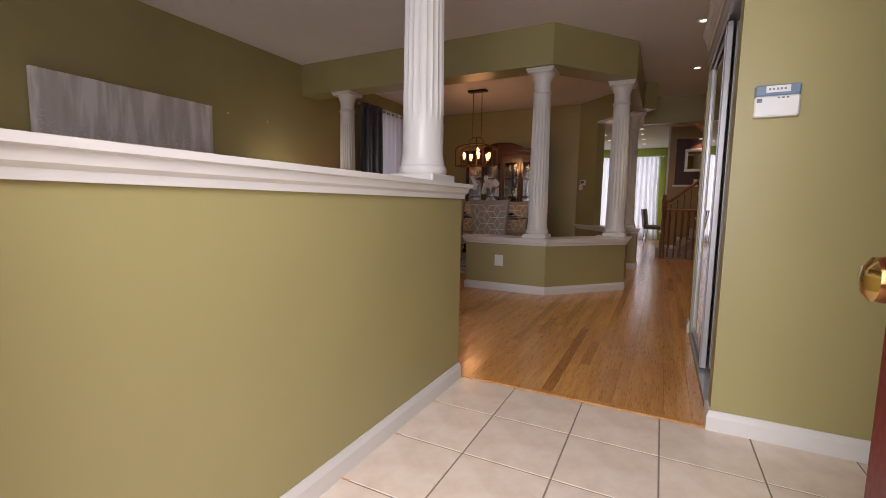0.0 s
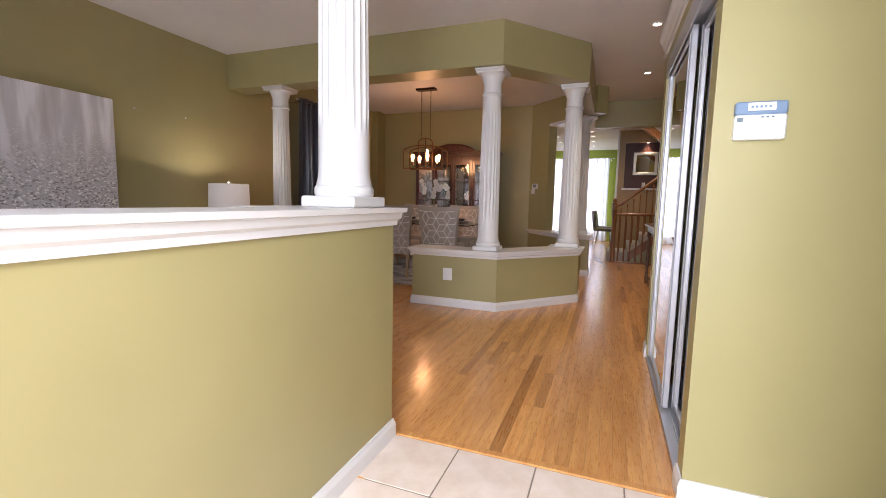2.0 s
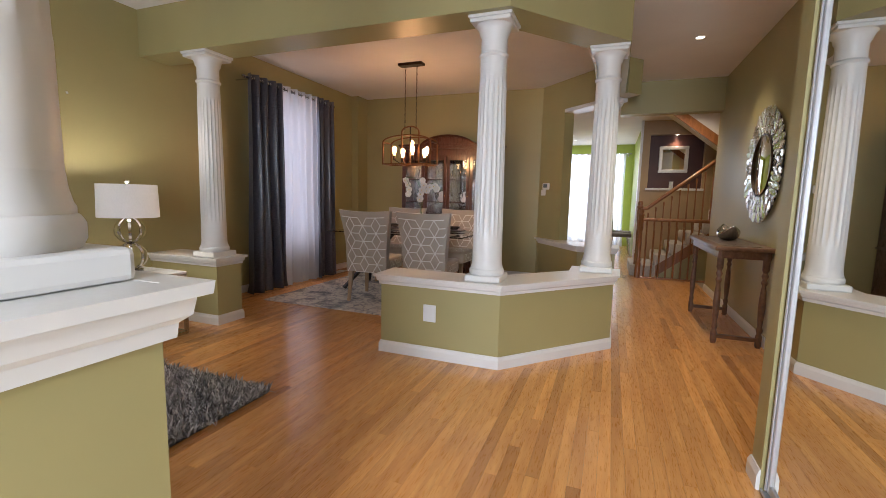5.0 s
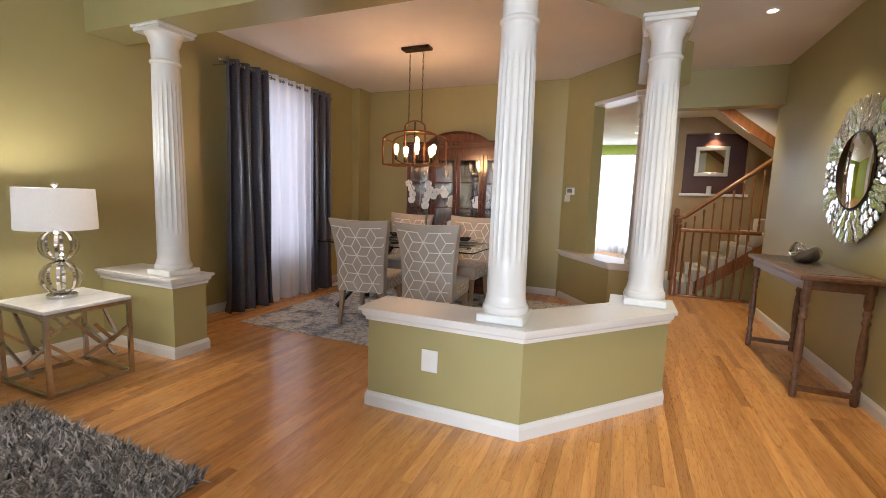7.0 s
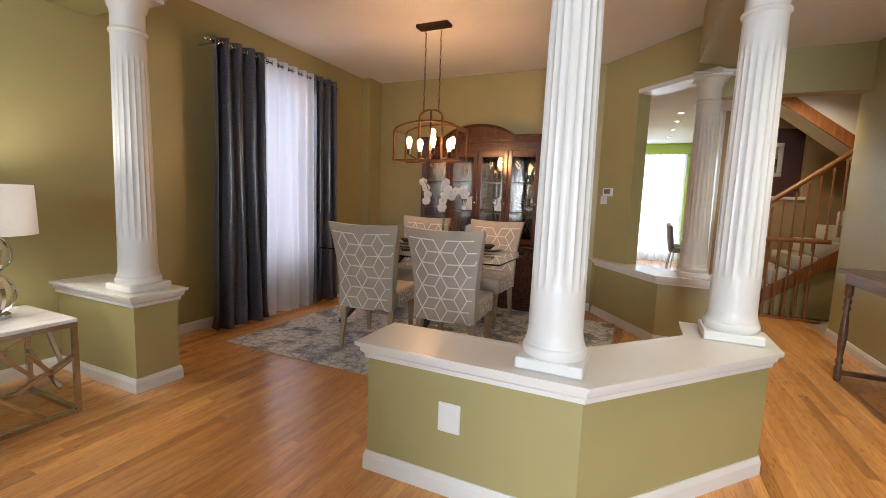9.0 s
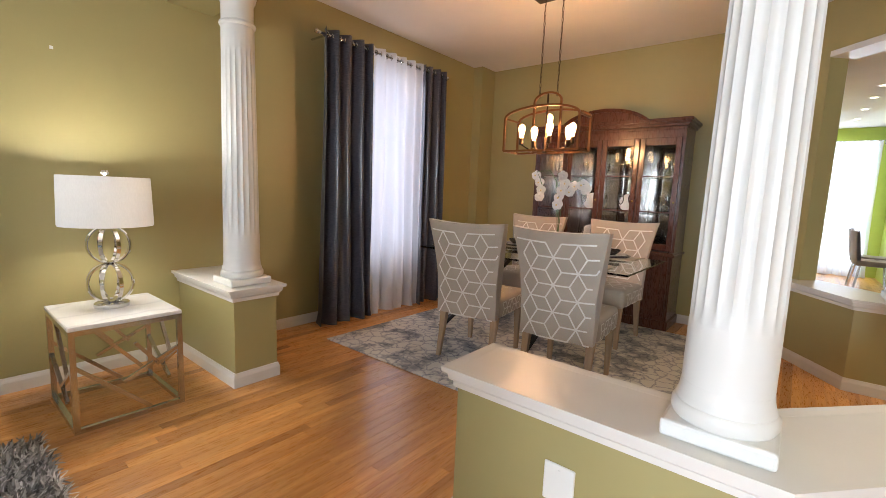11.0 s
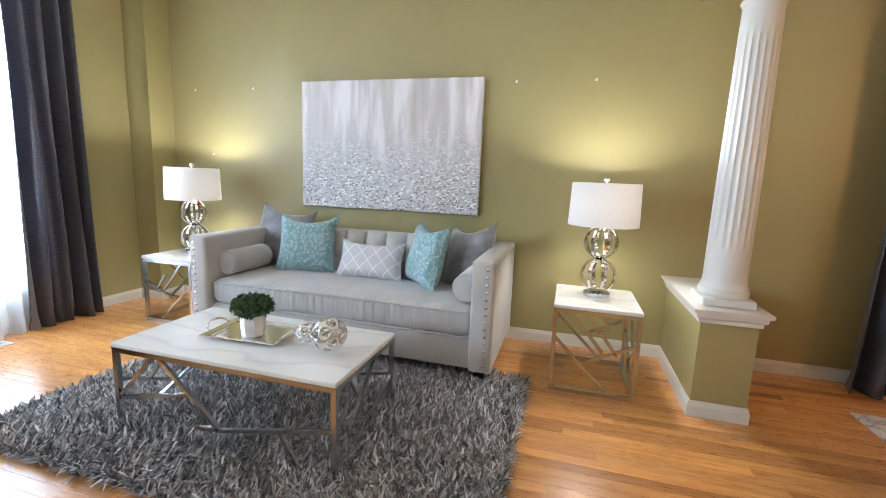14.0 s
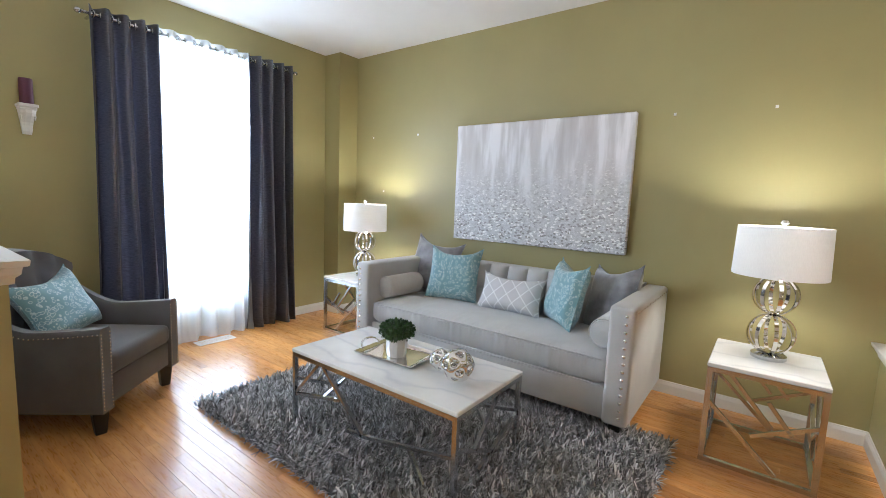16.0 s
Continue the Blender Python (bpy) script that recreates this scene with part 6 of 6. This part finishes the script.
part("handrail", tube(bmesh.new(), [(SX - 0.06, SY0, 1.06), (SX + 0.04, SY0, 1.08), (SX + 11 * RUN, SY0, 11 * RISE + 1.0)], 0.03, 10), OAK_RAIL, stair)
guard = thing("stair_guard", (0, 0, 0), "oak guard rail with turned balusters", "balustrade")
for k in range(8):
    o = new("baluster", bal_me)
    o.parent = guard
    o.matrix_basis = pose(0.97 + k * 0.101, 10.385, 0.0) @ Matrix.Diagonal((1, 1, 1.04, 1))
part("newel", lathe(bmesh.new(), newel, (0.88, 10.385, -0.12), 16), OAK_RAIL, guard)
part("rail", tube(bmesh.new(), [(0.88, 10.385, 0.91), (1.82, 10.385, 0.91)], 0.027, 10), OAK_RAIL, guard)
part("shoe_rail", boxed(0.92, 1.82, 10.355, 10.415, 0.001, 0.025, 0.004), OAK_RAIL, guard, smooth=False)
# underside of the upper flight
uf = bmesh.new()
pl = [(1.22, 2.655), (3.45, 0.92), (3.45, 2.655)]
a1, a2 = [uf.verts.new((x, 10.66, z)) for x, z in pl], [uf.verts.new((x, 11.47, z)) for x, z in pl]
uf.faces.new(a1)
uf.faces.new(a2[::-1])
for k in range(3):
    uf.faces.new((a1[k], a1[(k + 1) % 3], a2[(k + 1) % 3], a2[k]))
bmesh.ops.recalc_face_normals(uf, faces=uf.faces[:])
structure("upper_flight", uf, CEIL, "white painted side of the upper stair flight")
structure("upper_stringer", bar(bmesh.new(), (1.20, 10.64, 2.615), (3.45, 10.64, 0.875), 0.04, 0.12), OAK_RAIL, "oak stringer of the upper flight")
np_ = thing("framed_mirror", (1.445, 12.10, 1.963), "square mirror in a pale silver frame", "mirror")
for a in ((-0.24, 0.24, 0.18, 0.24), (-0.24, 0.24, -0.24, -0.18), (-0.24, -0.18, -0.18, 0.18), (0.18, 0.24, -0.18, 0.18)):
    part("frame", boxed(a[0], a[1], -0.04, 0, a[2], a[3], 0.006), plain("silver_leaf_frame", (0.55, 0.52, 0.46), 0.35, 0.5), np_, smooth=False)
part("pane", boxed(-0.18, 0.18, -0.02, -0.005, -0.18, 0.18), MIRROR, np_, smooth=False)
cn = part("candle", lathe(bmesh.new(), [(0.035, 0), (0.035, 0.12), (0.005, 0.118)], seg=16), CHINA)
cn.location = (1.425, 11.945, 1.438)
tagged(cn, "white pillar candle on the niche ledge", "candle")
pot_light(1.475, 12.04, 2.405, "lit small light in the niche's head")
spot_light("niche_beam", (1.475, 12.04, 2.385), (1.475, 12.07, 1.45), 34, (1.0, 0.78, 0.5), 100)

# Unseen light and spot, added behind the hall beam to brighten the stairs.
pot_light(1.2, 10.0, 2.66, "added recessed light above the stair foot, out of sight")
spot_light("recessed_beam", (1.2, 10.0, 2.63), (1.39, 10.8, 0), 95, (1.0, 0.80, 0.52), 130)

# far breakfast chairs
FAR_FAB = fabric("dark_taupe_cloth", (0.15, 0.125, 0.11), (0.2, 0.17, 0.15))


def far_chair(at, rz):
    c = thing("breakfast_chair", at, "dark taupe upholstered chair with slim legs by window", "chair", "breakfast chairs", rz=rz)
    part("seat", boxed(-0.22, 0.22, -0.22, 0.22, 0.40, 0.48, 0.02, seg=2), FAR_FAB, c)
    rows = [[(x, -0.2 - 0.06 * v + 0.03 * (x / 0.22) ** 2 + d, 0.46 + 0.44 * v) for x in (-0.22, -0.11, 0, 0.11, 0.22)] for d in (0.0,) for v in (0, 0.5, 1)]
    rows += [[(x, -0.24 - 0.06 * v + 0.03 * (x / 0.22) ** 2, 0.46 + 0.44 * v) for x in (-0.22, -0.11, 0, 0.11, 0.22)] for v in (1, 0.5, 0)]
    b = grid_mesh(bmesh.new(), rows, close_u=True)
    bmesh.ops.recalc_face_normals(b, faces=b.faces[:])
    part("backrest", b, FAR_FAB, c)
    for sx in (-1, 1):
        for sy in (-1, 1):
            part("leg", bar(bmesh.new(), (sx * 0.2, sy * 0.22, 0), (sx * 0.17, sy * 0.17, 0.41), 0.025), STEEL, c, smooth=False)


far_chair((0.655, 13.5, 0), -86)
far_chair((0.675, 14.25, 0), -96)
# ---- floors: tiles and boards ----
def tile_material():
    m, n, l, b = material("cream_ceramic_tile")
    info = n.new("ShaderNodeObjectInfo")
    v = coords(n, l)
    a = noise_tex(n, l, v, 7.0, 5, 0.6)
    r = ramp(n, [(0.3, (0.69, 0.56, 0.45)), (0.5, (0.77, 0.65, 0.54)), (0.7, (0.83, 0.73, 0.63))])
    l.new(a.outputs["Fac"], r.inputs[0])
    t = ramp(n, [(0.0, (0.94, 0.93, 0.92)), (1.0, (1.04, 1.03, 1.02))])
    l.new(info.outputs["Random"], t.inputs[0])
    l.new(mix_rgb(n, l, 1.0, r.outputs[0], t.outputs[0], "MULTIPLY"), b.inputs["Base Color"])
    b.inputs["Roughness"].default_value = 0.22
    f = noise_tex(n, l, v, 60, 3)
    bump(n, l, f.outputs["Fac"], b, 0.05, 0.001)
    return m


TILE = tile_material()
tiles = structure("floor_tiles", boxed(-0.104, XH, 1.02, 3.425, -0.0115, -0.002), plain("tan_tile_grout", (0.25, 0.20, 0.15), 0.9, fine=200), "cream ceramic tile floor with tan grout")
tile_meshes = {}
for i in range(-1, 5):
    for j in range(0, 8):
        x0, x1 = max(-0.103, 0.215 + 0.338 * i), min(XH, 0.553 + 0.338 * i)
        y1, y0 = 3.425 - 0.338 * j, max(1.05, 3.425 - 0.338 * (j + 1))
        if x1 - x0 < 0.02 or y1 - y0 < 0.02:
            continue
        w, d = round(x1 - x0 - 0.006, 3), round(y1 - y0 - 0.006, 3)
        if (w, d) not in tile_meshes:
            tile_meshes[w, d] = mesh_of("tile", boxed(-w / 2, w / 2, -d / 2, d / 2, -0.008, 0.0, 0.0015), TILE)
        o = new("tile", tile_meshes[w, d])
        o.parent = tiles
        o.location = ((x0 + x1) / 2, (y0 + y1) / 2, 0)

boards = structure("floor_boards", boxed(XL - 0.1, XH, 3.45, 9.6, -0.0115, -0.006), GROUT, "honey oak strip floor")
thr = structure("threshold", boxed(-0.10, CX + 0.03, 3.425, 3.465, -0.005, 0.006, 0.003), OAK, "oak reducer strip between tile and boards")
rng = random.Random(11)
BW = 0.057
rest_v, rest_f = [], []


def board_verts(x0, x1, y0, y1, h):
    e, g = 0.0004, 0.0003
    a = [(x0 + g, y0 + g, -0.006), (x1 - g, y0 + g, -0.006), (x1 - g, y1 - g, -0.006), (x0 + g, y1 - g, -0.006)]
    b = [(x, y, h - e) for x, y, _ in a]
    c = [(x0 + g + e, y0 + g + e, h), (x1 - g - e, y0 + g + e, h), (x1 - g - e, y1 - g - e, h), (x0 + g + e, y1 - g - e, h)]
    return a + b + c


BOARD_FACES = [(0, 1, 5, 4), (1, 2, 6, 5), (2, 3, 7, 6), (3, 0, 4, 7), (4, 5, 9, 8), (5, 6, 10, 9), (6, 7, 11, 10), (7, 4, 8, 11), (8, 9, 10, 11)]
lengths = (0.5, 0.75, 1.0, 1.3, 1.7)
board_meshes = {}
for ln in lengths:
    me = bpy.data.meshes.new("board")
    me.from_pydata(board_verts(-BW / 2, BW / 2, -ln / 2, ln / 2, 0.0), [], BOARD_FACES)
    me.materials.append(OAK)
    board_meshes[ln] = me
count = 0
nrow = int((XH - XL) / BW) + 2
for r in range(-44, nrow):
    x0 = XL - 0.02 + r * BW
    x1 = min(x0 + BW, XH)
    y, end = (1.06 if x1 < -0.05 else 3.465), 16.0
    if r < 0:
        y = 9.7
    y -= rng.uniform(0, 0.4) if y > 9 else 0
    while y < end and x1 - x0 > 0.02:
        ln = rng.choice(lengths)
        h = rng.uniform(-0.0004, 0.0)
        near = -2.9 < x0 < 1.05 and 3.4 <= y and y + ln < 6.7 and x1 - x0 > BW - 0.001
        if near and count < 300:
            o = new("board", board_meshes[ln])
            o.parent = boards
            o.location = (x0 + BW / 2, y + ln / 2, h)
            count += 1
        else:
            k = len(rest_v)
            ye = y + ln
            rest_v += board_verts(x0, x1, y, ye, h)
            rest_f += [tuple(k + q for q in f) for f in BOARD_FACES]
        y += ln
me = bpy.data.meshes.new("board_field")
me.from_pydata(rest_v, [], rest_f)
me.materials.append(OAK)
o = new("board_field", me)
o.parent = boards
tagged(o, "honey oak floor boards", kind="stuff")
